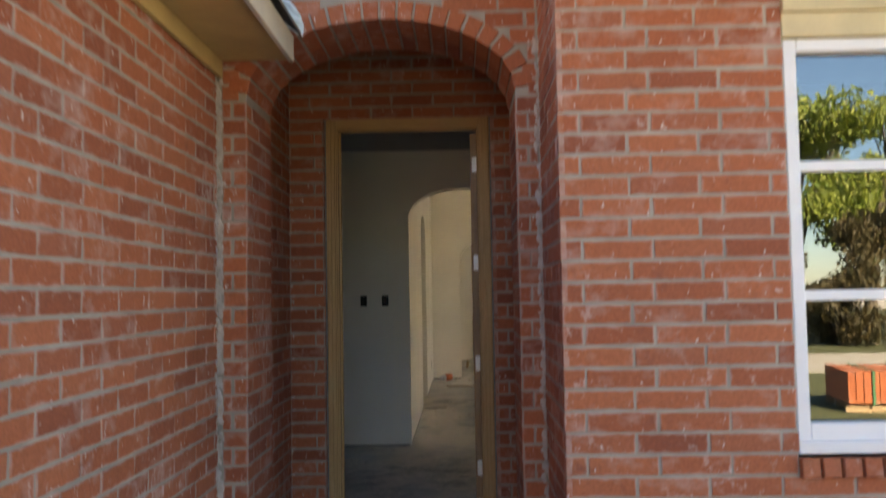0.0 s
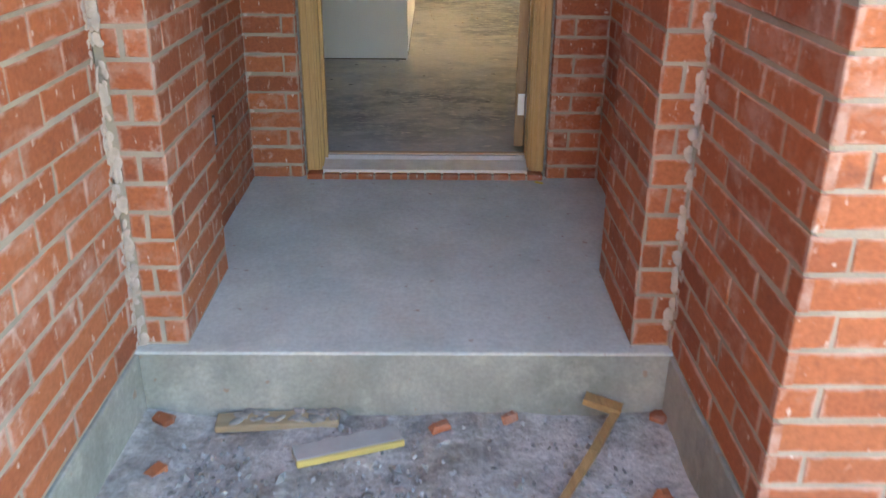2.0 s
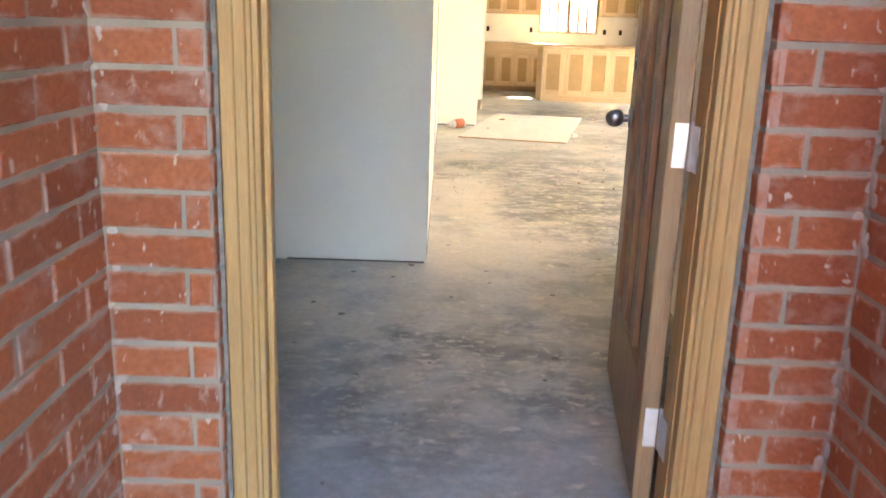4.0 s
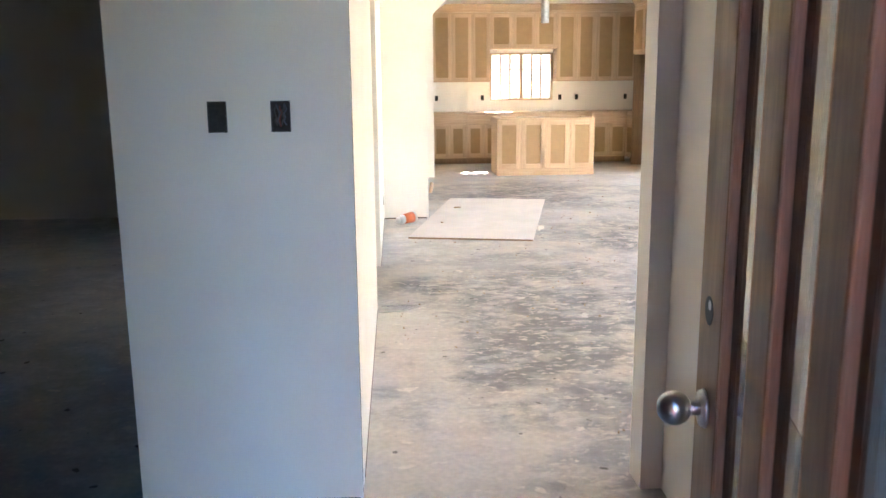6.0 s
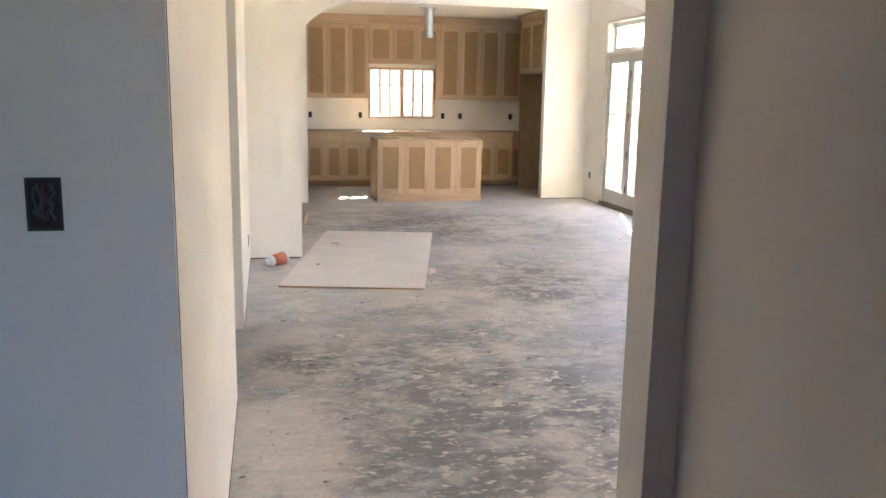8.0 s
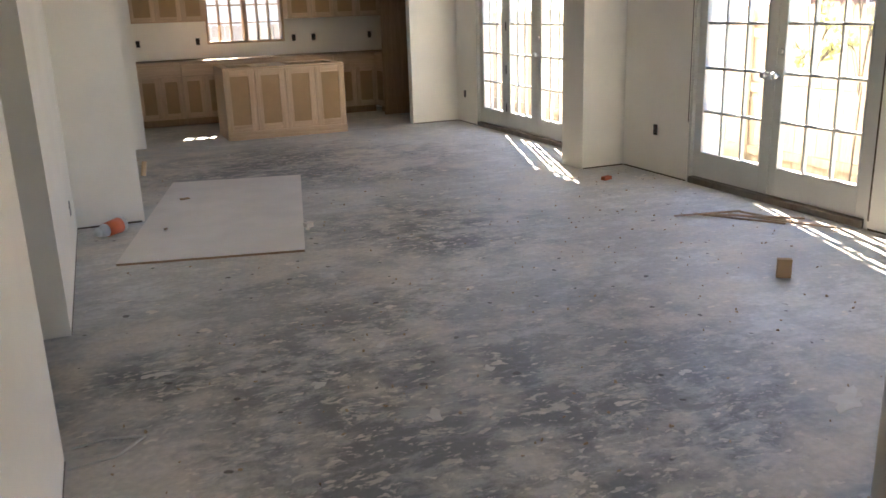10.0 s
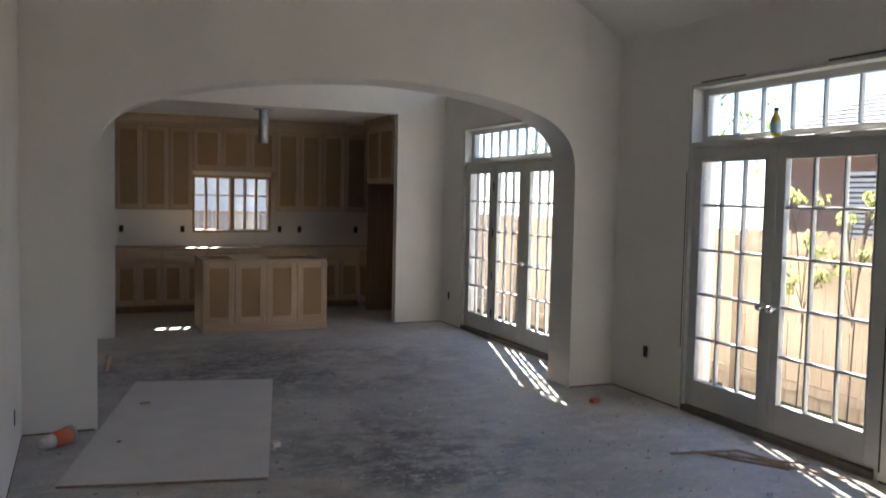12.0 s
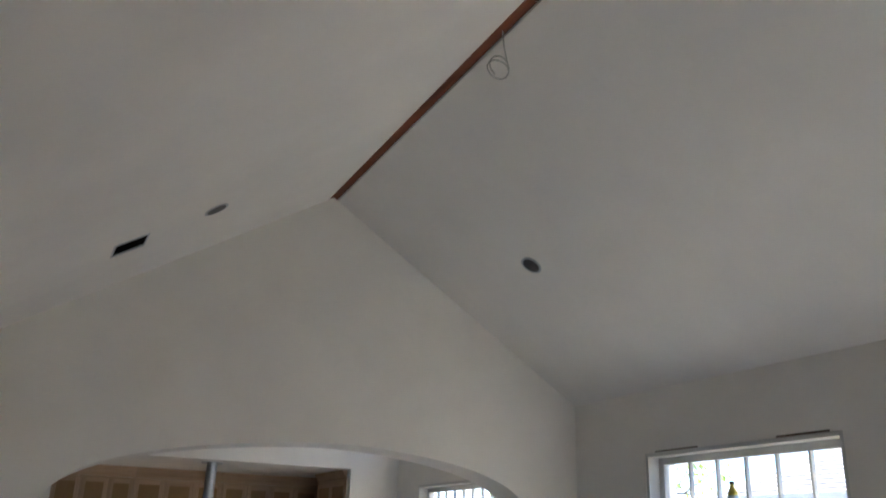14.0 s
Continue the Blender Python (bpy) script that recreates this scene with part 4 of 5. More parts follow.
def wall_box(at, turn, label, w=0.055, h=0.092, wires=True, category="outlet box", inside=None):
    """An open electrical box in a wall, a dark plate for its inside, its mouth towards local -y."""
    t = thing("outlet_box", label, category, at, turn, "open electrical boxes")
    bm = bmesh.new()
    f = 0.004
    for b in ((-w / 2, -0.003, -h / 2, -w / 2 + f, 0.002, h / 2), (w / 2 - f, -0.003, -h / 2, w / 2, 0.002, h / 2), (-w / 2 + f, -0.003, h / 2 - f, w / 2 - f, 0.002, h / 2), (-w / 2 + f, -0.003, -h / 2, w / 2 - f, 0.002, -h / 2 + f)):
        add_box(bm, *b)
    part("rim", bm, BLACK, t)
    box_part("cavity", (-w / 2 + f, -0.0015, -h / 2 + f, w / 2 - f, 0.001, h / 2 - f), inside or CAVITY, t)
    if wires:
        for i, m in enumerate((WIRE_K, WIRE_B, WIRE_R, WIRE_K, WIRE_B)):
            bm = bmesh.new()
            x = (i - 2) * w * 0.13
            pts = [Vector((x + random.uniform(-0.007, 0.007), -0.003 - 0.006 * math.sin(j * math.pi / 5), h * (0.36 - 0.13 * j) + random.uniform(-0.004, 0.004))) for j in range(6)]
            for p, q in zip(pts, pts[1:]):
                tube(bm, p, q, 0.0024, n=6)
            part("wire", bm, m, t)
    return t


wall_box((-0.575, FY, 1.335), 0, "open metal switch box in the foyer wall", 0.06, 0.098, False, category="switch box")
wall_box((-0.375, FY, 1.335), 0, "open switch box with loose wires in the foyer wall", 0.062, 0.098, category="switch box")
wall_box((WX, 13.84, 0.29), 90, "open dark outlet box low in the side wall", wires=False)
wall_box((EX, 14.095, 0.385), -90, "open dark outlet box beside the garden doors")
wall_box((EX, 18.27, 0.375), -90, "open dark outlet box beside the dining doors")
for x in (0.662, 1.486, 2.888, 3.191, 4.08):
    wall_box((x + 0.06, KY, 1.125), 0, "open dark outlet box above the worktop", wires=False)


# ---- things on the floor ----
t = thing("drywall_sheet", "large pale gypsum board lying on the floor", "drywall sheet", (0.083, 13.325, 0), -12.3)
bm = bmesh.new()
add_box(bm, 0, 0, 0.003, 1.16, 2.63, 0.016, 0.002)
part("board", bm, GYP, t)
box_part("taped_edge", (0.004, -0.004, 0.003, 1.156, -0.0005, 0.0145), PLYDARK, t, 0.0, "brown dirty board edge")
bm = bmesh.new()
add_box(bm, 0.002, 0.002, 0.0, 1.158, 2.628, 0.0028)
part("backing_paper", bm, MDF, t, "brown paper backing")


def bottle(at, turn, tilt, body, length, label, name="bottle"):
    t = thing(name, label, "bottle", at)
    t.matrix_world = pose(*at, 0, tilt, turn)
    r = 0.036
    bm = bmesh.new()
    prof = ((0.0, r * 0.85), (0.006, r), (0.12 * length / 0.2, r), (0.16 * length / 0.2, r * 0.45), (0.18 * length / 0.2, r * 0.42))
    for (z0, r0), (z1, r1) in zip(prof, prof[1:]):
        tube(bm, (0, 0, z0), (0, 0, z1), r0, r1, 20)
    part("body", bm, body[0], t, smooth=True)
    bm = bmesh.new()
    tube(bm, (0, 0, 0.03), (0, 0, 0.105 * length / 0.2), r + 0.001, n=20, cap=False)
    part("wrapper", bm, body[1], t, smooth=True)
    bm = bmesh.new()
    tube(bm, (0, 0, 0.18 * length / 0.2), (0, 0, length), r * 0.5, n=16)
    part("cap", bm, body[2], t)
    return t


WHITE_P = plain("white_plastic", (0.7, 0.69, 0.66), 0.4, bump=0.02)
ORANGE = plain("orange_wrapper", (0.62, 0.16, 0.06), 0.5, bump=0.02)
YELLOW = plain("yellow_wrapper", (0.62, 0.50, 0.06), 0.5, bump=0.02)
bm = bmesh.new()
t = thing("plastic_cup", "orange and white plastic cup lying by the arch", "cup", (0.155, 14.235, 0.050))
t.matrix_world = pose(0.155, 14.235, 0.058, 0, -92, 45) @ Matrix.Scale(1.12, 4)
tube(bm, (0, 0, 0.0), (0, 0, 0.025), 0.052, 0.051, 24)
part("rim", bm, WHITE_P, t, smooth=True)
bm = bmesh.new()
tube(bm, (0, 0, 0.0255), (0, 0, 0.14), 0.050, 0.043, 24)
part("wrapper", bm, ORANGE, t, "orange printed wrapper", True)
bm = bmesh.new()
tube(bm, (0, 0, 0.1405), (0, 0, 0.20), 0.042, 0.030, 24)
tube(bm, (0, 0, 0.20), (0, 0, 0.225), 0.030, 0.016, 24)
part("end", bm, WHITE_P, t, smooth=True)
bottle((EX + 0.055, 12.80, 2.126), 0, 0, (YELLOW, plain("blue_white_label", (0.45, 0.58, 0.66), 0.5), BLACK), 0.205, "small yellow bottle with a pale blue label and black cap")


def offcut(at, size, turn, label, material, tilt=(0, 0), name="wood_offcut"):
    bm = bmesh.new()
    add_box(bm, -size[0] / 2, -size[1] / 2, 0, size[0] / 2, size[1] / 2, size[2], 0.002)
    ob = new(name, mesh_of(name, bm, material))
    ob.matrix_world = pose(*at, tilt[0], tilt[1], turn)
    return tagged(ob, label, "wood scrap")


offcut((3.45, 11.30, 0), (0.075, 0.035, 0.107), -35, "short block of raw lumber standing on the floor", MDF)
offcut((4.10, 14.05, 0), (0.09, 0.05, 0.03), 20, "small reddish brick chip on the floor", BRICK, name="brick_chip")
offcut((0.42, 16.5, 0), (0.04, 0.03, 0.14), 30, "small pale wood stub on the floor", MAPLE, (0, 12))
for i, (x, y, L, a) in enumerate(((4.12, 12.42, 0.62, -57), (4.28, 12.2, 0.72, -62), (4.2, 12.33, 0.6, -40), (4.33, 12.33, 0.5, -75), (4.0, 12.6, 0.5, -12))):
    offcut((x, y, 0.012 * (i % 3)), (L, 0.022, 0.011), a, "thin strip of moulding lying by the garden doors", LUMBER if i % 2 else PLYDARK, name="moulding_strip")
bm = bmesh.new()
pts = [Vector((-0.14, 10.80, 0.004)), Vector((0.02, 10.82, 0.006)), Vector((0.12, 10.93, 0.006)), Vector((0.0, 10.97, 0.006)), Vector((-0.13, 10.95, 0.006))]
for p, q in zip(pts, pts[1:]):
    tube(bm, p, q, 0.005, n=6)
solid("cable_scrap", bm, WIRE_W, "short bent cable scrap by the hall doorway", "cable", kind="object")
for x, y, z, size, a, label, mat in ((0.668, 15.07, 0.016, (0.075, 0.03, 0.012), 15, "brown scrap lying on the gypsum board", LUMBER), (0.441, 14.08, 0.016, (0.025, 0.018, 0.01), 40, "dark crumb lying on the gypsum board", PLYDARK),
                                   (1.385, 13.70, 0.0, (0.06, 0.05, 0.035), 25, "white gypsum crumb at the board edge", GYP), (1.36, 13.62, 0.0, (0.03, 0.025, 0.018), 70, "white gypsum crumb at the board edge", GYP)):
    offcut((x, y, z), size, a, label, mat, name="board_crumb")
bm = bmesh.new()
for i in range(420):
    x, y = random.uniform(0.0, 4.5), random.triangular(8.7, 18.3, 11.0)
    r = random.uniform(0.0025, 0.008)
    m = pose(x, y, r * 0.4, random.uniform(0, 90), random.uniform(0, 90), random.uniform(0, 360)) @ Matrix.Diagonal((r * 1.6, r, r * 0.6, 1))
    bmesh.ops.create_icosphere(bm, subdivisions=1, radius=1.0, matrix=m)
solid("floor_crumbs", bm, LUMBER, "small crumbs of wood and plaster scattered on the slab", "debris", kind="stuff")


# ---- vault fittings ----
# Glossless near-black: the shade inside the open duct, put into a flat plate.
DUCT_SHADE, _nt, _b = start("duct_shade_black", 1.0)
_b.inputs["Base Color"].default_value = (0.006, 0.006, 0.006, 1)
_b.inputs["Specular IOR Level"].default_value = 0.0
CAN = plain("can_inside", (0.10, 0.10, 0.10), 0.45, 0.5, vary=0.3, scale=30)


def on_slope(x, y, east):
    z = TOP - abs(x - RX) * (k if east else kl)
    return (x, y, z), (math.degrees(math.atan(k)) if east else -math.degrees(math.atan(kl)))


for x, y, east in ((3.375, 13.32, True), (1.06, 13.43, False)):
    at, a = on_slope(x, y, east)
    t = thing("recessed_light", "bare recessed light can in the sloped ceiling", "ceiling light", at, group="recessed light cans")
    t.matrix_world = pose(*at, 0, a, 0)
    bm = bmesh.new()
    tube(bm, (0, 0, -0.006), (0, 0, 0.004), 0.083, 0.078, 28)
    part("rim", bm, GALV, t)
    bm = bmesh.new()
    tube(bm, (0, 0, -0.0075), (0, 0, -0.0062), 0.066, 0.066, 28)
    part("can", bm, CAN, t, "dark inside of the can")
at, a = on_slope(0.585, 13.53, False)
t = thing("ceiling_vent", "open dark rectangular air vent in the sloped ceiling", "air vent", at)
t.matrix_world = pose(*at, 0, a, 0)
box_part("opening", (-0.10, -0.115, -0.003, 0.10, 0.115, 0.004), DUCT_SHADE, t, 0.0, "flat black plate for the shade inside the duct")
bm = bmesh.new()
for b in ((-0.112, -0.125, -0.006, -0.10, 0.125, 0.004), (0.10, -0.125, -0.006, 0.112, 0.125, 0.004), (-0.10, -0.125, -0.006, 0.10, -0.115, 0.004), (-0.10, 0.115, -0.006, 0.10, 0.125, 0.004)):
    add_box(bm, *b, 0.001)
part("frame", bm, GALV, t)
for y in (0.082, 0.102):
    box_part("slat", (-0.095, y, -0.0055, 0.095, y + 0.006, -0.0035), GALV, t)
bm = bmesh.new()
add_box(bm, RX - s, FY + FT, TOP - 0.005, RX + s, GY - 0.005, TOP + 0.2)
solid("ridge_beam", bm, RIDGE, "exposed reddish ridge board in the ceiling slot", "beam")
bm = bmesh.new()
pts = [Vector((2.17, 11.69, 4.63)), Vector((2.2, 11.75, 4.58)), Vector((2.24, 11.80, 4.50)), Vector((2.27, 11.82, 4.44))]
for i in range(22):
    a = i * 0.5
    pts.append(Vector((2.23 + (0.058 + 0.0008 * i + 0.008 * math.sin(a * 0.7)) * math.cos(a), 11.83 + 0.02 * math.sin(a * 0.5), 4.38 + (0.055 + 0.0008 * i) * math.sin(a))))
for p, q in zip(pts, pts[1:]):
    tube(bm, p, q, 0.0045, n=6)
solid("hanging_cable", bm, WIRE_W, "coiled white cable hanging from the ridge", "cable", kind="object")

# ---- dried plaster on the slab ----
PLASTER = plain("dried_plaster", (0.62, 0.60, 0.56), 0.8, vary=0.1, scale=14, bump=0.2)
for x, y, r, stretch, turn in ((2.59, 10.06, 0.075, 1.7, 20), (1.135, 10.63, 0.035, 1.5, 70), (0.80, 11.09, 0.034, 1.2, 10), (1.17, 11.39, 0.028, 1.6, 50),
                               (0.19, 11.50, 0.035, 2.2, 0), (1.37, 11.84, 0.03, 1.3, 30), (1.50, 10.93, 0.03, 1.5, 80), (2.2, 10.54, 0.03, 1.2, 40)):
    bm = bmesh.new()
    rim = []
    for i in range(26):
        a = 2 * math.pi * i / 26
        d = r * (0.72 + 0.75 * noise.noise((math.cos(a) * 1.3 + x * 7, math.sin(a) * 1.3 + y * 7, 0.4)) + 0.2 * noise.noise((math.cos(a) * 5 + x, math.sin(a) * 5, y)))
        rim.append((math.cos(a) * d * stretch, math.sin(a) * d))
    prism(bm, rim, "z", 0.0, 0.0022)
    ob = new("plaster_splash", mesh_of("plaster_splash", bm, PLASTER))
    ob.matrix_world = pose(x, y, 0.0003, 0, 0, turn)
    tagged(ob, "dried pale plaster splash on the concrete floor", "plaster splash", "plaster splashes")


# ---- trees, fence and neighbours outside ----
LEAF_Y = leaf_material("spring_leaves", (0.10, 0.16, 0.03), (0.28, 0.32, 0.07))
LEAF_S = leaf_material("pale_shrub_leaves", (0.26, 0.30, 0.12), (0.46, 0.47, 0.22))
LEAF_D = leaf_material("dark_leaves", (0.035, 0.036, 0.016), (0.11, 0.085, 0.04))
BARK = plain("tree_bark", (0.10, 0.085, 0.07), 0.95, vary=0.3, bump=0.6)
GRASS = plain("lawn", (0.060, 0.072, 0.030), 0.95, vary=0.3, scale=3, bump=0.5)
DRIVE = plain("driveway_concrete", (0.33, 0.32, 0.305), 0.9, vary=0.15)
# Paled so that the unseen patio bounces more sunlight indoors.
PATIO = plain("paled_patio_concrete", (0.66, 0.63, 0.57), 0.9, vary=0.1)
BRICK_FAR = plain("neighbour_brick", (0.30, 0.20, 0.165), 0.9, vary=0.2, scale=10)
SIDING = plain("pale_siding", (0.80, 0.84, 0.87), 0.7, vary=0.06)
SHINGLE_G = plain("grey_shingle", (0.30, 0.29, 0.28), 0.95, vary=0.2, scale=14, bump=0.5)


def leaf_cloud(bm, blobs, count, size):
    for _ in range(count):
        c, r = random.choice(blobs)
        d = Vector((random.gauss(0, 1), random.gauss(0, 1), random.gauss(0, 1))).normalized() * r * random.uniform(0.45, 1.08)
        p = Vector(c) + Vector((d.x, d.y, d.z * 0.8))
        q = Euler((random.uniform(0, 6.3), random.uniform(0, 6.3), random.uniform(0, 6.3))).to_matrix()
        w = size * random.uniform(0.6, 1.3)
        bm.faces.new([bm.verts.new(p + q @ Vector(v)) for v in ((-w, 0, 0), (0, -w * 0.5, w * 0.15), (w, 0, 0), (0, w * 0.5, w * 0.15))])


def tree(at, height, spread, leaves, label, count=2600, size=0.11, low=0.3, name="tree", stout=1.0):
    t = thing(name, label, "tree" if name == "tree" else "shrub", at)
    bm = bmesh.new()
    tube(bm, (0, 0, -0.1), (0.1, 0.05, height * 0.45), height * 0.028 * stout, height * 0.018 * stout, 10)
    blobs = []
    for i in range(9):
        a = i * 2.4 + random.uniform(-0.4, 0.4)
        z0 = height * random.uniform(low * 0.7, 0.45)
        tip = Vector((math.cos(a) * spread * random.uniform(0.3, 0.85), math.sin(a) * spread * random.uniform(0.3, 0.85), height * random.uniform(max(low, 0.3) if low >= 0.1 else low, 0.92)))
        midp = Vector((tip.x * 0.45, tip.y * 0.45, (z0 + tip.z) / 2 + 0.1))
        tube(bm, (0.05, 0.03, z0), midp, height * 0.012 * stout, height * 0.008 * stout, 7)
        tube(bm, midp, tip, height * 0.008 * stout, height * 0.002, 6)
        for j in range(3):
            e = tip + Vector((random.uniform(-1, 1), random.uniform(-1, 1), random.uniform(-0.3, 0.8))) * spread * 0.3
            tube(bm, midp.lerp(tip, 0.3 + 0.25 * j), e, height * 0.004, height * 0.001, 5)
            blobs.append((e, spread * random.uniform(0.16, 0.3)))
        blobs.append((tip, spread * random.uniform(0.2, 0.36)))
    part("trunk", bm, BARK, t)
    bm = bmesh.new()
    leaf_cloud(bm, blobs, count, size)
    part("crown", bm, leaves, t)
    return t


slab("backyard_lawn", [(OUT + 0.9, -2, GROUND_Z - 0.01, 11.5, 27, GROUND_Z + 0.03)], GRASS, "thin patchy backyard grass", "lawn")
slab("patio", [(OUT, 7.0, GROUND_Z - 0.01, OUT + 0.9, 21.5, -0.1)], PATIO, "unseen concrete patio paled to bounce sun through the garden doors", "patio")


def picket_mesh():
    bm = bmesh.new()
    prism(bm, [(0, 0), (0.136, 0), (0.136, 1.74), (0.106, 1.78), (0.03, 1.78), (0, 1.74)], "y", -0.008, 0.008)
    return mesh_of("picket", bm, CEDAR)


def fence(at, turn, count, label):
    t = thing("wooden_fence", label, "fence", at, turn)
    for i in range(count):
        ob = new("picket", PICKET)
        ob.parent = t
        ob.location = (i * 0.141, 0, 0.03 + random.uniform(-0.012, 0.012))
        ob.rotation_euler = (0, radians(random.uniform(-0.4, 0.4)), 0)
    for z in (0.3, 0.95, 1.5):
        box_part("rail", (0, -0.05, z, count * 0.141, -0.0085, z + 0.085), CEDAR, t)
    for i in range(0, count, 17):
        box_part("post", (i * 0.141, -0.14, -0.05, i * 0.141 + 0.09, -0.0505, 1.75), CEDAR, t)


PICKET = picket_mesh()
fence((6.45, 27.0, GROUND_Z - 0.13), -90, 150, "tall new cedar picket fence along the yard")
fence((-3.5, 26.2, GROUND_Z - 0.25), 0, 70, "new cedar picket fence behind the kitchen")


def neighbour(at, size, ridge, label, turn=0, clad=None):
    """A plain neighbouring house: walls, hip roof with shingle rows, windows with sills."""
    t = thing("neighbour_house", label, "house", at, turn)
    L, D, H = size
    box_part("wall", (0, 0, -0.3, L, D, H), clad or BRICK_FAR, t)
    bm = bmesh.new()
    o = 0.45
    lo = [bm.verts.new(p) for p in ((-o, -o, H), (L + o, -o, H), (L + o, D + o, H), (-o, D + o, H))]
    hi = [bm.verts.new(p) for p in ((D * 0.5, D / 2, ridge), (L - D * 0.5, D / 2, ridge))]
    for f in ((lo[0], lo[1], hi[1], hi[0]), (lo[1], lo[2], hi[1]), (lo[2], lo[3], hi[0], hi[1]), (lo[3], lo[0], hi[0]), (lo[3], lo[2], lo[1], lo[0])):
        bm.faces.new(f)
    part("roof", bm, SHINGLE_G, t)
    bm = bmesh.new()
    rows = 34
    for i in range(rows):
        f = i / rows
        y, z = -o + (D / 2 + o) * f, H + (ridge - H) * f
        x0, x1 = -o + (D * 0.5 + o) * f, L + o - (D * 0.5 + o) * f
        add_box(bm, x0, y, z, x1, y + 0.04, z + 0.016)
    part("shingle_rows", bm, SHINGLE_G, t)
    for i in range(int(L / 3.2)):
        x = 1.2 + i * 3.2
        w = new("window")
        w.parent = t
        box_part("frame", (x, -0.04, 0.9, x + 1.1, 0.02, 2.2), VINYL, w)
        box_part("pane", (x + 0.06, -0.045, 0.96, x + 1.04, -0.041, 2.14), WIRE_K, w)
        for j in range(14):
            box_part("blind", (x + 0.06, -0.05, 0.98 + j * 0.082, x + 1.04, -0.0455, 1.03 + j * 0.082), VINYL, w)
    box_part("fascia", (-o, -o - 0.02, H - 0.16, L + o, -o, H + 0.02), VINYL, t)
    return t


neighbour((11.6, 19.4, 0), (13.0, 9.0, 2.75), 5.6, "neighbouring brick house with a grey shingle roof", -90)
neighbour((-6.0, 29.5, 0), (16.0, 9.0, 2.75), 5.8, "pale siding house behind the back yard", 0, SIDING)
tree((14.0, 26.0, GROUND_Z), 8.0, 3.2, LEAF_Y, "tall tree with thin spring leaves beyond the fence", 800, 0.10)
tree((10.2, 22.5, GROUND_Z), 5.5, 2.0, LEAF_Y, "leafing tree behind the fence", 450, 0.07)
# Two added trees, crowns out of view, dapple kitchen sun and block sky.
tree((4.4, 27.6, GROUND_Z), 7.0, 2.5, LEAF_Y, "leafing tree added behind the kitchen to screen its window", 6500, 0.12, 0.4)
tree((-0.6, 25.4, GROUND_Z), 6.0, 2.0, LEAF_Y, "leafing tree added behind the kitchen to screen its window", 8000, 0.14, 0.42)
tree((6.1, 13.85, GROUND_Z), 2.35, 0.26, LEAF_S, "young shrub with pale yellow-green leaves by the fence", 330, 0.032, 0.5, "shrub", 0.14)
tree((6.15, 13.35, GROUND_Z), 2.2, 0.22, LEAF_S, "young shrub with pale yellow-green leaves by the fence", 260, 0.032, 0.55, "shrub", 0.14)
box = thing("patio_post", "white painted post on the patio", "post", (5.75, 14.70, -0.25))
box_part("shaft", (-0.06, -0.06, 0.0, 0.06, 0.06, 3.0), VINYL, box, 0.006)
box_part("base", (-0.08, -0.08, 0.0, 0.08, 0.08, 0.16), VINYL, box, 0.006)


# front yard
slab("front_lawn", [(LX + 0.02, -60, GROUND_Z - 0.01, 60, -1.2, GROUND_Z + 0.02)], GRASS, "front lawn", "lawn")
slab("driveway", [(-8, -14.0, GROUND_Z, 60, -9.5, GROUND_Z + 0.035)], DRIVE, "pale concrete drive across the front yard", "driveway")
for i in range(9):
    tree((0.5 + i * 2.6 + random.uniform(-0.5, 0.5), -17.0 + random.uniform(-1, 1), GROUND_Z), random.uniform(4.2, 5.2), 2.1, LEAF_D,
         "dense dark hedge tree across the drive", 9000, 0.09, 0.06)
for i in range(9):
    tree((2.0 + i * 2.8, -27.0 + random.uniform(-2, 2), GROUND_Z), random.uniform(8.9, 10.0), 3.5, LEAF_Y, "tall tree in spring leaf beyond the hedge", 9000, 0.13)


def brick_pallet(at, turn):
    t = thing("brick_pallet", "strapped pallet of new red bricks on the lawn", "brick pallet", at, turn)
    for j in range(6):
        for i in range(12):
            ob = new("brick", PAVER)
            ob.parent = t
            ob.location = (i * 0.098, 0.0, 0.12 + j * 0.07)
    bm = bmesh.new()
    for i in range(5):
        add_box(bm, -0.02, 0.02 + i * 0.24, 0.09, 1.2, 0.14 + i * 0.24, 0.115)
    for y in (0.05, 0.55, 1.05):
        add_box(bm, -0.02, y, 0.0, 1.2, y + 0.08, 0.0895)
    part("pallet", bm, LUMBER, t)
    for x in (0.3, 0.8):
        bm = bmesh.new()
        add_box(bm, x, -0.006, 0.10, x + 0.03, 1.2, 0.548)
        part("strap", bm, STRAP, t, "green plastic strap")


bm = bmesh.new()
add_box(bm, 0, 0, 0, 0.09, 1.19, 0.064, 0.003)
PAVER = mesh_of("brick", bm, BRICK)
STRAP = plain("green_strap", (0.02, 0.16, 0.08), 0.5)
brick_pallet((5.6, -5.2, GROUND_Z + 0.02), 10)
brick_pallet((7.2, -5.4, GROUND_Z + 0.02), 4)

# ---- porch and front brickwork ----
t = thing("left_eave", "raw wood soffit with frieze board and primed fascia", "eave", kind="structure")
box_part("soffit_panel", (LX + 0.001, -6.0, 2.505, -0.45, 4.50, 2.517), SOFFIT, t)
box_part("frieze_board", (LX + 0.0085, -6.0, 2.425, LX + 0.033, 4.499, 2.504), SOFFIT, t, 0.002)
box_part("fascia", (-0.449, -6.0, 2.475, -0.425, 4.44, 2.60), FASCIA, t, 0.003)
# Beyond its edge the unseen sheet is pitched steep to block western sky.
bm = bmesh.new()
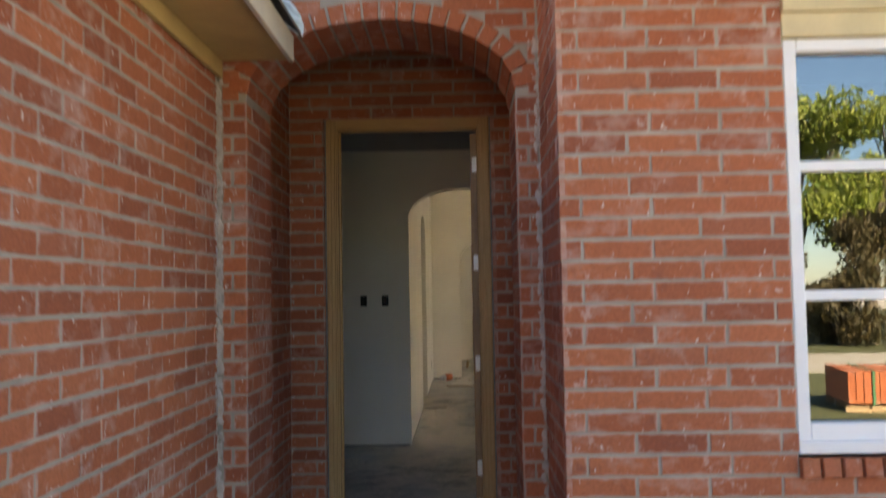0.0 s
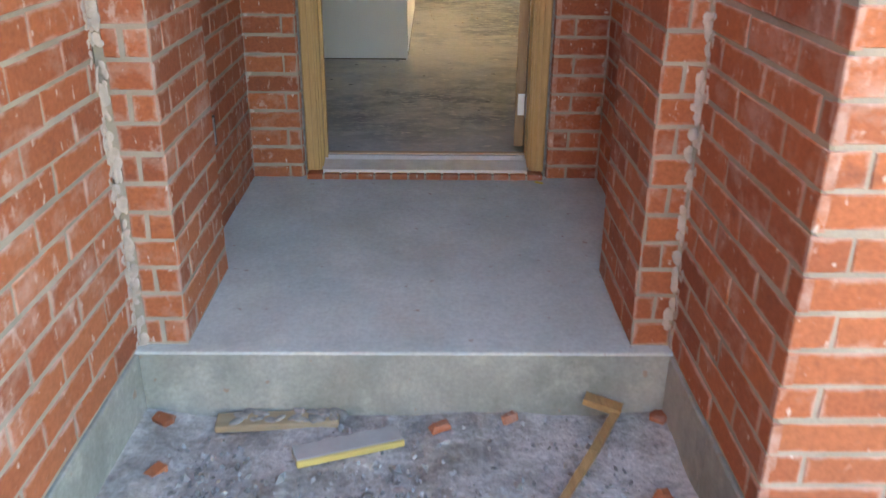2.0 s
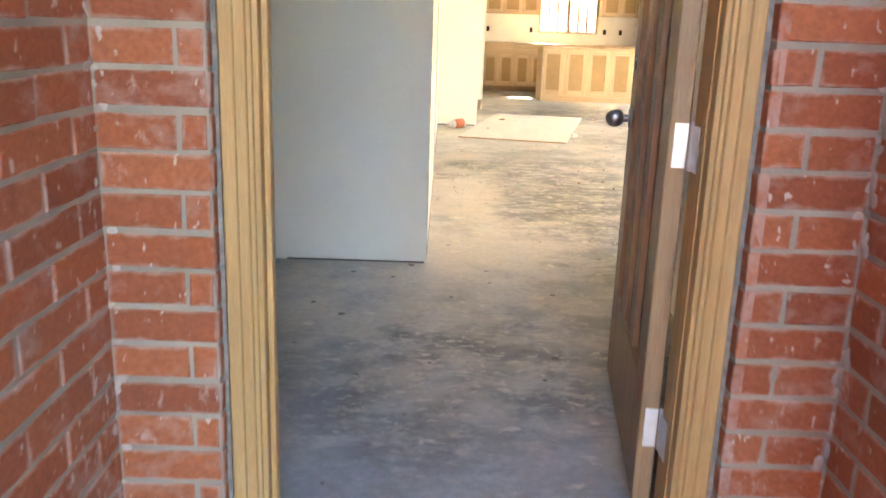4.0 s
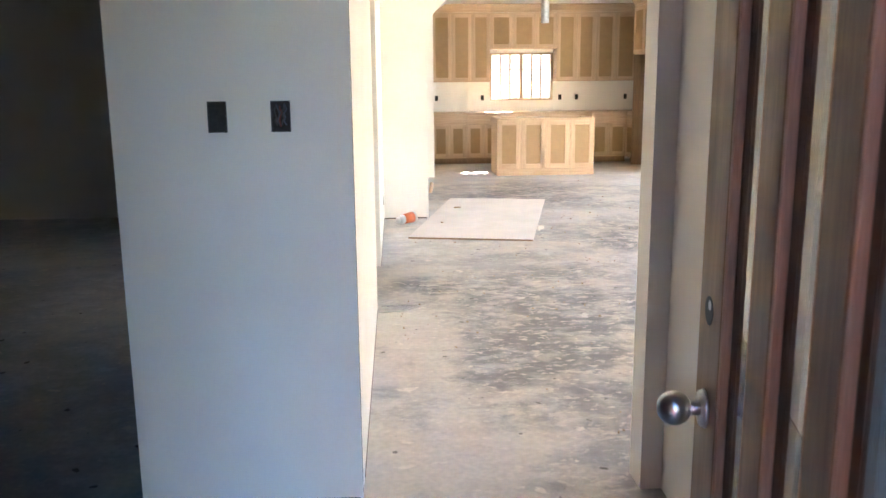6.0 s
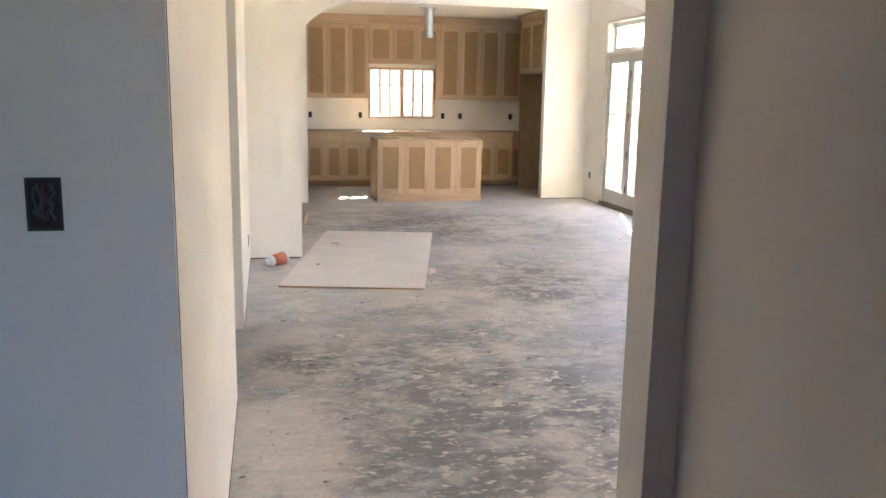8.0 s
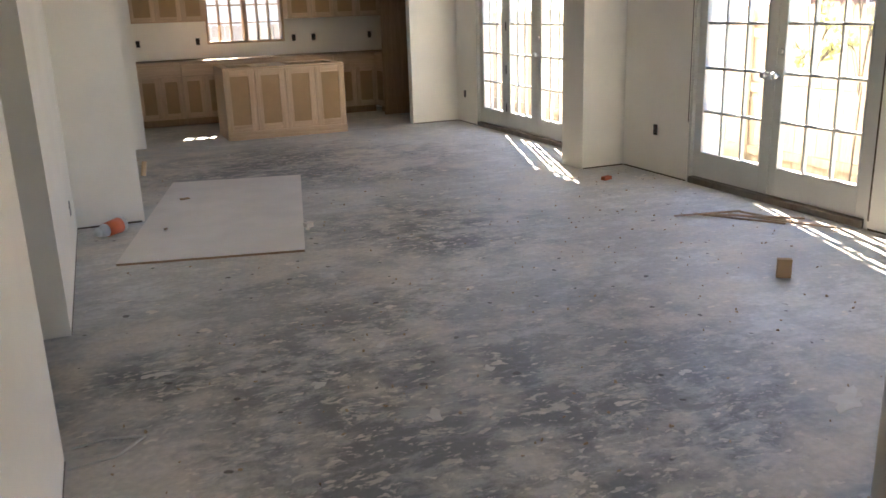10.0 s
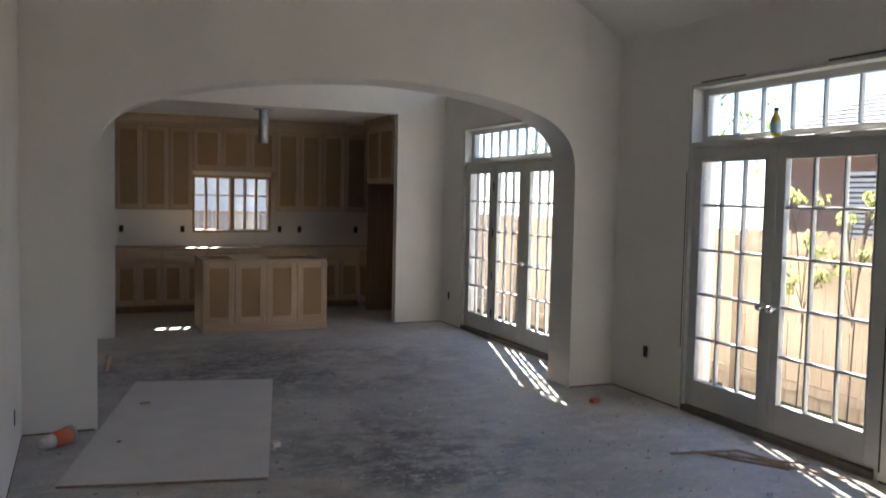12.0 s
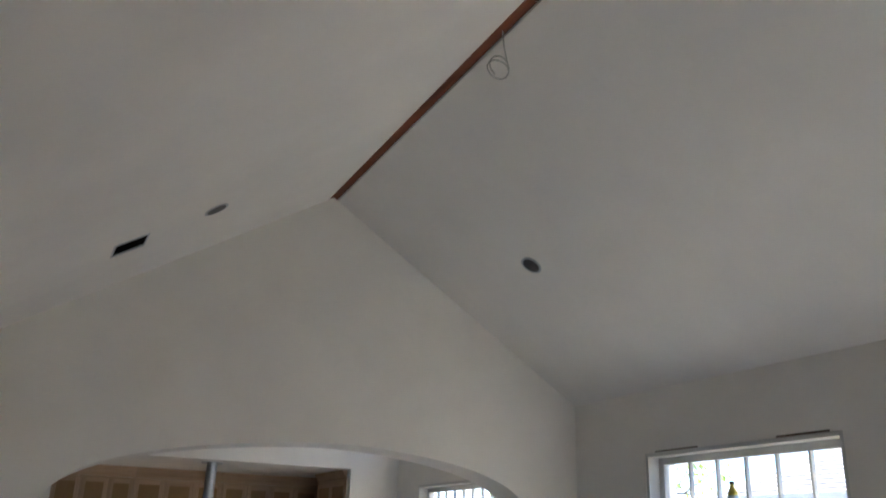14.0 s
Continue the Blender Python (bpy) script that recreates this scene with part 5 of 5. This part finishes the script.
prism(bm, [(-0.39, 2.60), (-0.39, 2.617), (-4.2, 5.62), (-4.2, 5.60)], "y", -6.0, 4.44)
part("roof_edge", bm, SHINGLE, t, "dark shingle roof edge, pitched steep to shade the porch")
bm = bmesh.new()
nu, nv = 9, 9
sheet = {}
for i in range(nu + 1):
    for j in range(nv + 1):
        u, v = i / nu, j / nv
        x = -0.62 + 0.235 * u + 0.02 * v * (1 - u)
        y = 4.30 + 0.15 * u - 0.05 * v
        z = 2.70 - 0.10 * u + 0.17 * v * (1 - 0.25 * u)
        d = Vector(noise.noise_vector((u * 3.1, v * 3.1, 2.0))) * 0.03
        sheet[i, j] = bm.verts.new(Vector((x, y, z)) + d * (0.3 + v))
for i in range(nu):
    for j in range(nv):
        bm.faces.new((sheet[i, j], sheet[i + 1, j], sheet[i + 1, j + 1], sheet[i, j + 1]))
flash = solid("roof_flashing", bm, plain("blue_grey_flashing", (0.70, 0.84, 0.93), 0.35, vary=0.1), "crumpled pale blue flashing at the roof corner", "flashing", kind="object")
md = flash.modifiers.new("thick", "SOLIDIFY")
md.thickness = 0.004

left = box_wall("wall_porch_left", (LX - 0.2, -6.0, -0.056, LX, AY, 2.9), "red brick side wall with pale mortar smears")
slab("wing_body", [(-7.0, -6.0, GROUND_Z, LX - 0.2, 5.9, 2.9)], MORTAR, "plain masonry body of the garage wing", "wall")
arch_c, arch_h, arch_s, arch_r = -0.030, 0.640, 2.345, 0.355
bm = bmesh.new()
pts = [(LX, PORCH_Z), (arch_c - arch_h, PORCH_Z)] + oval(arch_c, arch_h, arch_s, arch_r, 28) + [(arch_c + arch_h, PORCH_Z), (PX, PORCH_Z), (PX, 3.2), (LX, 3.2)]
prism(bm, pts, "y", AY + 0.007, AY + 0.51)
arch_wall = solid("wall_porch_arch", bm, MORTAR, "red brick arch over the porch entrance", "brick wall")
door_wall = slab("wall_entrance", [(LX, DY, PORCH_Z, -0.548, DY + 0.159, 3.2), (0.548, DY, PORCH_Z, PX + 0.3, DY + 0.159, 3.2), (-0.548, DY, 2.562, 0.548, DY + 0.159, 3.2), (-0.548, DY + 0.047, PORCH_Z, -0.4905, DY + 0.159, 2.562), (0.4905, DY + 0.047, PORCH_Z, 0.548, DY + 0.159, 2.562), (-0.4905, DY + 0.047, 2.5115, 0.4905, DY + 0.159, 2.562), (-0.53, DY - 0.04, PORCH_Z, 0.53, DY + 0.05, -0.032)],
                 MORTAR, "red brick wall round the entrance door", "brick wall")
in_left = box_wall("wall_porch_inner_left", (LX - 0.2, AY + 0.511, PORCH_Z, -0.772, DY - 0.001, 3.2), "red brick inner porch wall with an outlet")
in_right = box_wall("wall_porch_inner_right", (0.778, AY + 0.511, PORCH_Z, 0.95, DY - 0.001, 3.2), "shaded red brick inner porch wall")
side = slab("wall_porch_right", [(PX + 0.0, FRONT + 0.010, -0.056, PX + 0.2, AY + 0.51, 3.2)], MORTAR, "red brick porch side wall", "brick wall")
front = slab("wall_front", [(PX + 0.007, FRONT + 0.007, -0.056, 1.59, FRONT + 0.115, 3.2), (2.56, FRONT + 0.007, -0.056, OUT, FRONT + 0.115, 3.2), (1.59, FRONT + 0.007, -0.056, 2.56, FRONT + 0.115, 0.70), (1.59, FRONT + 0.007, 2.505, 2.56, FRONT + 0.115, 3.2)],
             MORTAR, "sunless red brick front wall with a window", "brick wall")
slab("ceiling_porch", [(LX, AY + 0.0, 3.2, PX + 0.2, DY + 0.16, 3.3)], SOFFIT, "board ceiling of the porch", "ceiling")


def arch_gap(z):
    if z < arch_s:
        return ((arch_c - arch_h, arch_c + arch_h),)
    f = 1 - ((z - arch_s - 0.09) / arch_r) ** 2 if z > arch_s + 0.09 else 1.0
    if f <= 0 or z > arch_s + arch_r + 0.12:
        return ()
    half = (arch_h + 0.05) * math.sqrt(f) if z > arch_s + 0.09 else arch_h + 0.03
    return ((arch_c - half, arch_c + half),)


lay(left, (LX, 0, 0), 90, -2.2, AY, PORCH_Z, 2.5, near=(LX, 3.9, 0.9), je=0.05, jo=0.18)
lay(arch_wall, (0, AY + 0.007, 0), 0, LX + 0.024, arch_c - arch_h, PORCH_Z, arch_s, je=0.05, jo=0.0)
lay(arch_wall, (0, AY + 0.007, 0), 0, arch_c + arch_h, PX - 0.009, PORCH_Z, arch_s, je=0.0, jo=0.055)
lay(arch_wall, (0, AY + 0.007, 0), 0, LX + 0.024, PX - 0.009, PORCH_Z + 29 * COURSE, 3.15, arch_gap, je=0.1, jo=0.24)
lay(arch_wall, (arch_c - arch_h, 0, 0), 90, AY + 0.008, AY + 0.508, PORCH_Z, arch_s, je=0.1, jo=0.235)
lay(arch_wall, (arch_c + arch_h, 0, 0), -90, -(AY + 0.508), -(AY + 0.008), PORCH_Z, arch_s, je=0.1, jo=0.235)
lay(door_wall, (0, DY, 0), 0, -0.772, -0.546, -0.078, 2.57, je=0.165, jo=0.0)
lay(door_wall, (0, DY, 0), 0, 0.546, 0.772, -0.078, 2.57, je=0.087, jo=0.0)
lay(door_wall, (-0.548, 0, 0), 90, DY - 0.002, DY + 0.05, -0.078, 2.57, je=0.0, jo=0.0)
lay(door_wall, (0.548, 0, 0), -90, -(DY + 0.05), -(DY - 0.002), -0.078, 2.57, je=0.0, jo=0.0)
lay(door_wall, (0, DY, 0), 0, -0.772, 0.772, -0.078 + 32 * COURSE, 3.15, je=0.0, jo=0.135)
lay(in_left, (-0.772, 0, 0), 90, AY + 0.52, DY - 0.002, -0.078, 3.1, je=0.05, jo=0.19)
lay(in_right, (0.778, 0, 0), -90, -(DY - 0.002), -(AY + 0.52), -0.078, 3.1, je=0.12, jo=0.25)
lay(side, (PX, 0, 0), -90, -(AY - 0.002), -FRONT, PORCH_Z, 3.1, je=0.1, jo=0.24)
lay(front, (0, FRONT + 0.007, 0), 0, PX - 0.006, 3.6, PORCH_Z, 3.1, lambda z: ((1.588, 2.562),) if 0.69 < z < 2.50 else (), near=(1.0, FRONT, 0.9), je=0.0, jo=0.085)

bm = bmesh.new()   # one arch brick, wider at its outer end, its face towards -y
add_box(bm, -0.033, 0, 0, 0.033, 0.245, 0.092, 0.003)
for v in bm.verts:
    v.co.x *= 1 + 1.6 * v.co.z
VOUSSOIR = mesh_of("brick", bm, BRICK)
steps, length, marks = 400, 0.0, [(0.0, 0.0)]
prev = None
for i in range(steps + 1):
    a = math.pi * (1 - i / steps)
    p = (arch_c + arch_h * math.cos(a), arch_s + arch_r * math.sin(a))
    if prev:
        length += math.dist(p, prev)
    marks.append((length, a))
    prev = p
count = int(length / 0.079)
for i in range(count):
    want = (i + 0.5) * length / count
    a = min(marks[1:], key=lambda m_: abs(m_[0] - want))[1]
    p = Vector((arch_c + arch_h * math.cos(a), 0, arch_s + arch_r * math.sin(a)))
    nrm = Vector((math.cos(a) / arch_h, 0, math.sin(a) / arch_r)).normalized()
    lean = math.degrees(math.atan2(nrm.x, nrm.z))
    for y in (AY, AY + 0.257):
        ob = new("brick", VOUSSOIR)
        ob.parent = arch_wall
        ob.matrix_world = pose(p.x, y + random.uniform(-0.002, 0.001), p.z, 0, lean, 0) @ Matrix.Translation((0, 0, -0.008))
bm = bmesh.new()   # rowlock bricks under the threshold and the window
add_box(bm, 0, 0, 0, 0.066, 0.06, 0.026, 0.003)
ROW_T = mesh_of("brick", bm, BRICK)
for i in range(14):
    ob = new("brick", ROW_T)
    ob.parent = door_wall
    ob.location = (-0.525 + i * 0.0755, DY - 0.046, PORCH_Z + 0.001)
bm = bmesh.new()
add_box(bm, 0, 0, 0, 0.066, 0.12, 0.072, 0.004)
ROW_W = mesh_of("brick", bm, BRICK)
for i in range(13):
    ob = new("brick", ROW_W)
    ob.parent = front
    ob.matrix_world = pose(1.592 + i * 0.0765, FRONT - 0.03, 0.675, -7, 0, 0)

PALE = plain("wiped_mortar", (0.50, 0.43, 0.375), 0.95, vary=0.2, scale=18, bump=0.4, fine=90)


def mortar_smears(wall, x, y, sx, count, z1):
    """Flat pats of wiped mortar up an inner corner."""
    bm = bmesh.new()
    for _ in range(count):
        flat = random.random() < 0.5
        m = pose(x + sx * (random.uniform(0.0, 0.022) if flat else 0.002), y - (0.0 if flat else random.uniform(0.0, 0.03)), random.uniform(PORCH_Z, z1), random.uniform(-8, 8), random.uniform(-20, 20), 0)
        wide, thin = random.uniform(0.006, 0.014), random.uniform(0.002, 0.0036)
        bmesh.ops.create_icosphere(bm, subdivisions=2, radius=1.0, matrix=m @ Matrix.Diagonal((wide if flat else thin, thin if flat else wide, random.uniform(0.008, 0.026), 1)))
    for v in bm.verts:
        v.co += Vector(noise.noise_vector(v.co * 60)) * 0.0015
    part("mortar_smear", bm, PALE, wall, "wiped pale mortar in the corner", True)


mortar_smears(arch_wall, LX, AY, 1, 520, 2.45)
mortar_smears(arch_wall, PX, AY, -1, 300, 2.6)
mortar_smears(door_wall, -0.772, DY, 1, 90, 2.6)
mortar_smears(door_wall, 0.772, DY, -1, 90, 2.6)

# ---- porch details and debris ----
wall_box((-0.772 + 0.008, 5.36, 0.335), 90, "grey outlet box in the porch brick wall", 0.07, 0.11, wires=False, inside=plain("grey_box_cover", (0.30, 0.31, 0.32), 0.6))


def junction_box(at):
    """A round-cornered steel box set in brick, splashed with mortar, its wires sprung out."""
    t = thing("junction_box", "mortar-splashed steel junction box with loose wires in the brick wall", "junction box", at)
    def ring(r, y):
        return [Vector((r * c, y, r * d * 1.12)) for c, d in ((math.copysign(abs(math.cos(a)) ** 0.6, math.cos(a)), math.copysign(abs(math.sin(a)) ** 0.6, math.sin(a))) for a in (2 * math.pi * i / 28 for i in range(28)))]
    bm = bmesh.new()
    loops = [[bm.verts.new(p) for p in ring(r, y)] for r, y in ((0.056, 0.004), (0.053, -0.009), (0.047, -0.009), (0.044, 0.002))]
    for lo, hi in zip(loops, loops[1:]):
        for i in range(28):
            bm.faces.new((lo[i], lo[(i + 1) % 28], hi[(i + 1) % 28], hi[i]))
    part("steel_rim", bm, GALV, t, "grey steel rim smeared with mortar", True)
    bm = bmesh.new()
    prism(bm, [(p.x, p.z) for p in ring(0.0445, 0)], "y", -0.0042, 0.002)
    part("cavity", bm, CAVITY, t, "dark plate for the shade inside the box")
    bm = bmesh.new()
    for x, z, r in ((-0.012, 0.018, 0.016), (0.02, -0.025, 0.012), (-0.026, -0.03, 0.010), (0.03, 0.03, 0.008)):
        bmesh.ops.create_icosphere(bm, subdivisions=2, radius=1.0, matrix=pose(x, -0.006, z) @ Matrix.Diagonal((r, 0.003, r * 0.8, 1)))
    part("mortar_splash", bm, PALE_BOX, t, "pale mortar splashed into the box", True)
    for m, way in ((WIRE_W, ((0.0, 0.01), (0.02, 0.045), (0.038, 0.06), (0.042, 0.03), (0.02, 0.0))), (WIRE_K, ((-0.01, 0.01), (-0.012, 0.05), (-0.03, 0.075), (-0.045, 0.07))),
                   (WIRE_W, ((0.01, 0.0), (0.035, 0.035), (0.045, 0.05), (0.03, 0.07))), (WIRE_R, ((-0.03, -0.02), (0.0, -0.016), (0.03, -0.02))), (WIRE_K, ((-0.04, -0.02), (-0.01, -0.03), (0.02, -0.028)))):
        bm = bmesh.new()
        pts = [Vector((x, -0.010 - 0.012 * math.sin(math.pi * i / (len(way) - 1)), z)) for i, (x, z) in enumerate(way)]
        for p, q in zip(pts, pts[1:]):
            tube(bm, p, q, 0.0026 if m is not WIRE_R else 0.005, n=7)
        part("wire", bm, m, t)
    return t


PALE_BOX = plain("box_mortar_splash", (0.52, 0.50, 0.47), 0.95, vary=0.2, scale=40)
junction_box((1.247, FRONT, 0.285))


GREYB = plain("grey_composite_board", (0.40, 0.40, 0.38), 0.85, vary=0.12)
YEL = plain("yellow_foam_edge", (0.62, 0.47, 0.16), 0.8)
STAKE = wood_material("split_stake", (0.30, 0.17, 0.075), (0.48, 0.29, 0.13), (14, 2, 14), 0.8)
MUD = plain("dried_mud", (0.30, 0.28, 0.26), 0.95, vary=0.3, scale=30, bump=0.6)
t = thing("board_scrap", "mud-caked board half buried in the gravel", "board", (-0.41, 4.425, GROUND_Z + 0.012), 4)
box_part("board", (-0.175, -0.035, 0.0, 0.175, 0.035, 0.022), LUMBER, t, 0.003)
bm = bmesh.new()
for _ in range(26):
    m = pose(random.uniform(-0.12, 0.19), random.uniform(-0.018, 0.035), 0.022, 0, 0, random.uniform(0, 180))
    bmesh.ops.create_icosphere(bm, subdivisions=2, radius=1.0, matrix=m @ Matrix.Diagonal((random.uniform(0.012, 0.03), random.uniform(0.008, 0.016), random.uniform(0.002, 0.007), 1)))
tagged(part("mud_crust", bm, MUD, t, smooth=True), "crust of dried grey mud", kind="stuff")
t = thing("trim_board", "grey board with a yellow cut edge on the gravel", "board", (-0.195, 4.30, GROUND_Z + 0.016), 19)
box_part("face", (-0.15, -0.028, 0.0, 0.15, 0.04, 0.022), GREYB, t, 0.002)
box_part("edge", (-0.15, -0.037, 0.001, 0.15, -0.0285, 0.021), YEL, t, 0.002)
bm = bmesh.new()
for p, q, w, h in (((0.345, 4.06, -0.262), (0.47, 4.25, -0.225), 0.011, 0.005), ((0.468, 4.247, -0.226), (0.565, 4.415, -0.205), 0.013, 0.006), ((0.575, 4.41, -0.203), (0.475, 4.45, -0.19), 0.021, 0.011)):
    p, q = Vector(p), Vector(q)
    m = Matrix.Translation((p + q) / 2) @ (q - p).to_track_quat("X", "Z").to_matrix().to_4x4()
    vs = add_box(bm, -(q - p).length / 2, -w, -h, (q - p).length / 2, w, h)
    for v in vs:
        v.co = m @ (v.co + Vector(noise.noise_vector(v.co * 40)) * 0.004)
solid("wood_stake", bm, STAKE, "broken wooden stake leaning on the gravel", "stake", kind="object")


def shard(at, size):
    bm = bmesh.new()
    add_box(bm, -size[0] / 2, -size[1] / 2, 0, size[0] / 2, size[1] / 2, size[2], 0.004)
    for v in bm.verts:
        v.co += Vector((random.uniform(-1, 1), random.uniform(-1, 1), random.uniform(-0.6, 0.6))) * 0.006
    ob = new("brick_shard", mesh_of("brick_shard", bm, BRICK))
    ob.matrix_world = pose(*at, random.uniform(-12, 12), random.uniform(-12, 12), random.uniform(0, 180))
    return tagged(ob, "broken red brick piece on the gravel", "brick shard", "brick shards")


for x, y, a, b in ((-0.74, 4.42, 0.05, 0.04), (-0.69, 4.19, 0.05, 0.04), (-0.45, 4.01, 0.08, 0.03), (0.26, 4.43, 0.05, 0.02), (0.70, 4.43, 0.06, 0.05), (0.055, 4.39, 0.05, 0.03),
                   (0.62, 4.10, 0.04, 0.03), (-0.6, 3.8, 0.05, 0.03), (0.3, 3.6, 0.06, 0.04), (-0.25, 3.5, 0.05, 0.03)):
    shard((x, y, GROUND_Z + 0.012), (a, b, 0.03))
bm = bmesh.new()   # uneven dirt between the walls
nx, ny = 46, 70
grid = {}
for i in range(nx + 1):
    for j in range(ny + 1):
        x, y = LX + 0.012 + (PX - LX - 0.02) * i / nx, 1.0 + (4.47 - 1.0) * j / ny
        edge = min(i, nx - i) / nx
        z = GROUND_Z + 0.010 + 0.018 * noise.noise((x * 3, y * 3, 0.3)) + 0.012 * noise.noise((x * 11, y * 11, 1.7)) + 0.03 * max(0, 0.12 - edge) / 0.12
        grid[i, j] = bm.verts.new((x, y, z))
for i in range(nx):
    for j in range(ny):
        bm.faces.new((grid[i, j], grid[i + 1, j], grid[i + 1, j + 1], grid[i, j + 1]))
solid("dirt", bm, GROUND, "uneven grey dirt between the porch walls", "dirt", smooth=True)
STONE, nt, bsdf = start("crushed_stone", 0.9)
nt.links.new(ramp(nt, nt.nodes.new("ShaderNodeNewGeometry").outputs["Random Per Island"], ((0.0, (0.14, 0.135, 0.13)), (0.7, (0.32, 0.32, 0.315)), (1.0, (0.52, 0.52, 0.515)))), bsdf.inputs["Base Color"])
verts, faces = [], []
octa = ((1, 0, 0), (-1, 0, 0), (0, 1, 0), (0, -1, 0), (0, 0, 1), (0, 0, -1))
tris = ((0, 2, 4), (2, 1, 4), (1, 3, 4), (3, 0, 4), (2, 0, 5), (1, 2, 5), (3, 1, 5), (0, 3, 5))
for i in range(13000):
    x, y = random.uniform(LX + 0.02, PX - 0.02), random.triangular(1.6, 4.46, 4.0)
    if noise.noise((x * 2.2, y * 2.2, 5.0)) + random.uniform(-0.35, 0.35) < -0.02:
        continue
    r = random.uniform(0.003, 0.010) * (1.9 if random.random() < 0.08 else 1)
    m = pose(x, y, GROUND_Z + 0.016 + 0.018 * noise.noise((x * 3, y * 3, 0.3)), random.uniform(0, 90), random.uniform(0, 90), random.uniform(0, 360))
    k0 = len(verts)
    verts += [tuple(m @ Vector((c[0] * r * 1.3, c[1] * r, c[2] * r * 0.7))) for c in octa]
    faces += [tuple(k0 + q for q in f) for f in tris]
me = bpy.data.meshes.new("gravel")
me.from_pydata(verts, [], faces)
me.materials.append(STONE)
tagged(new("gravel", me), "loose crushed grey stone on the dirt", "gravel", kind="stuff")
bm = bmesh.new()
add_box(bm, -0.02, -0.008, 0, 0.02, 0.008, 0.004, 0.001)
tag = new("paper_tag", mesh_of("paper_tag", bm, YELLOW))
tag.matrix_world = pose(0.505, 5.925, PORCH_Z + 0.001, 0, 0, -35)
tagged(tag, "small yellow tag on the porch slab", "tag")
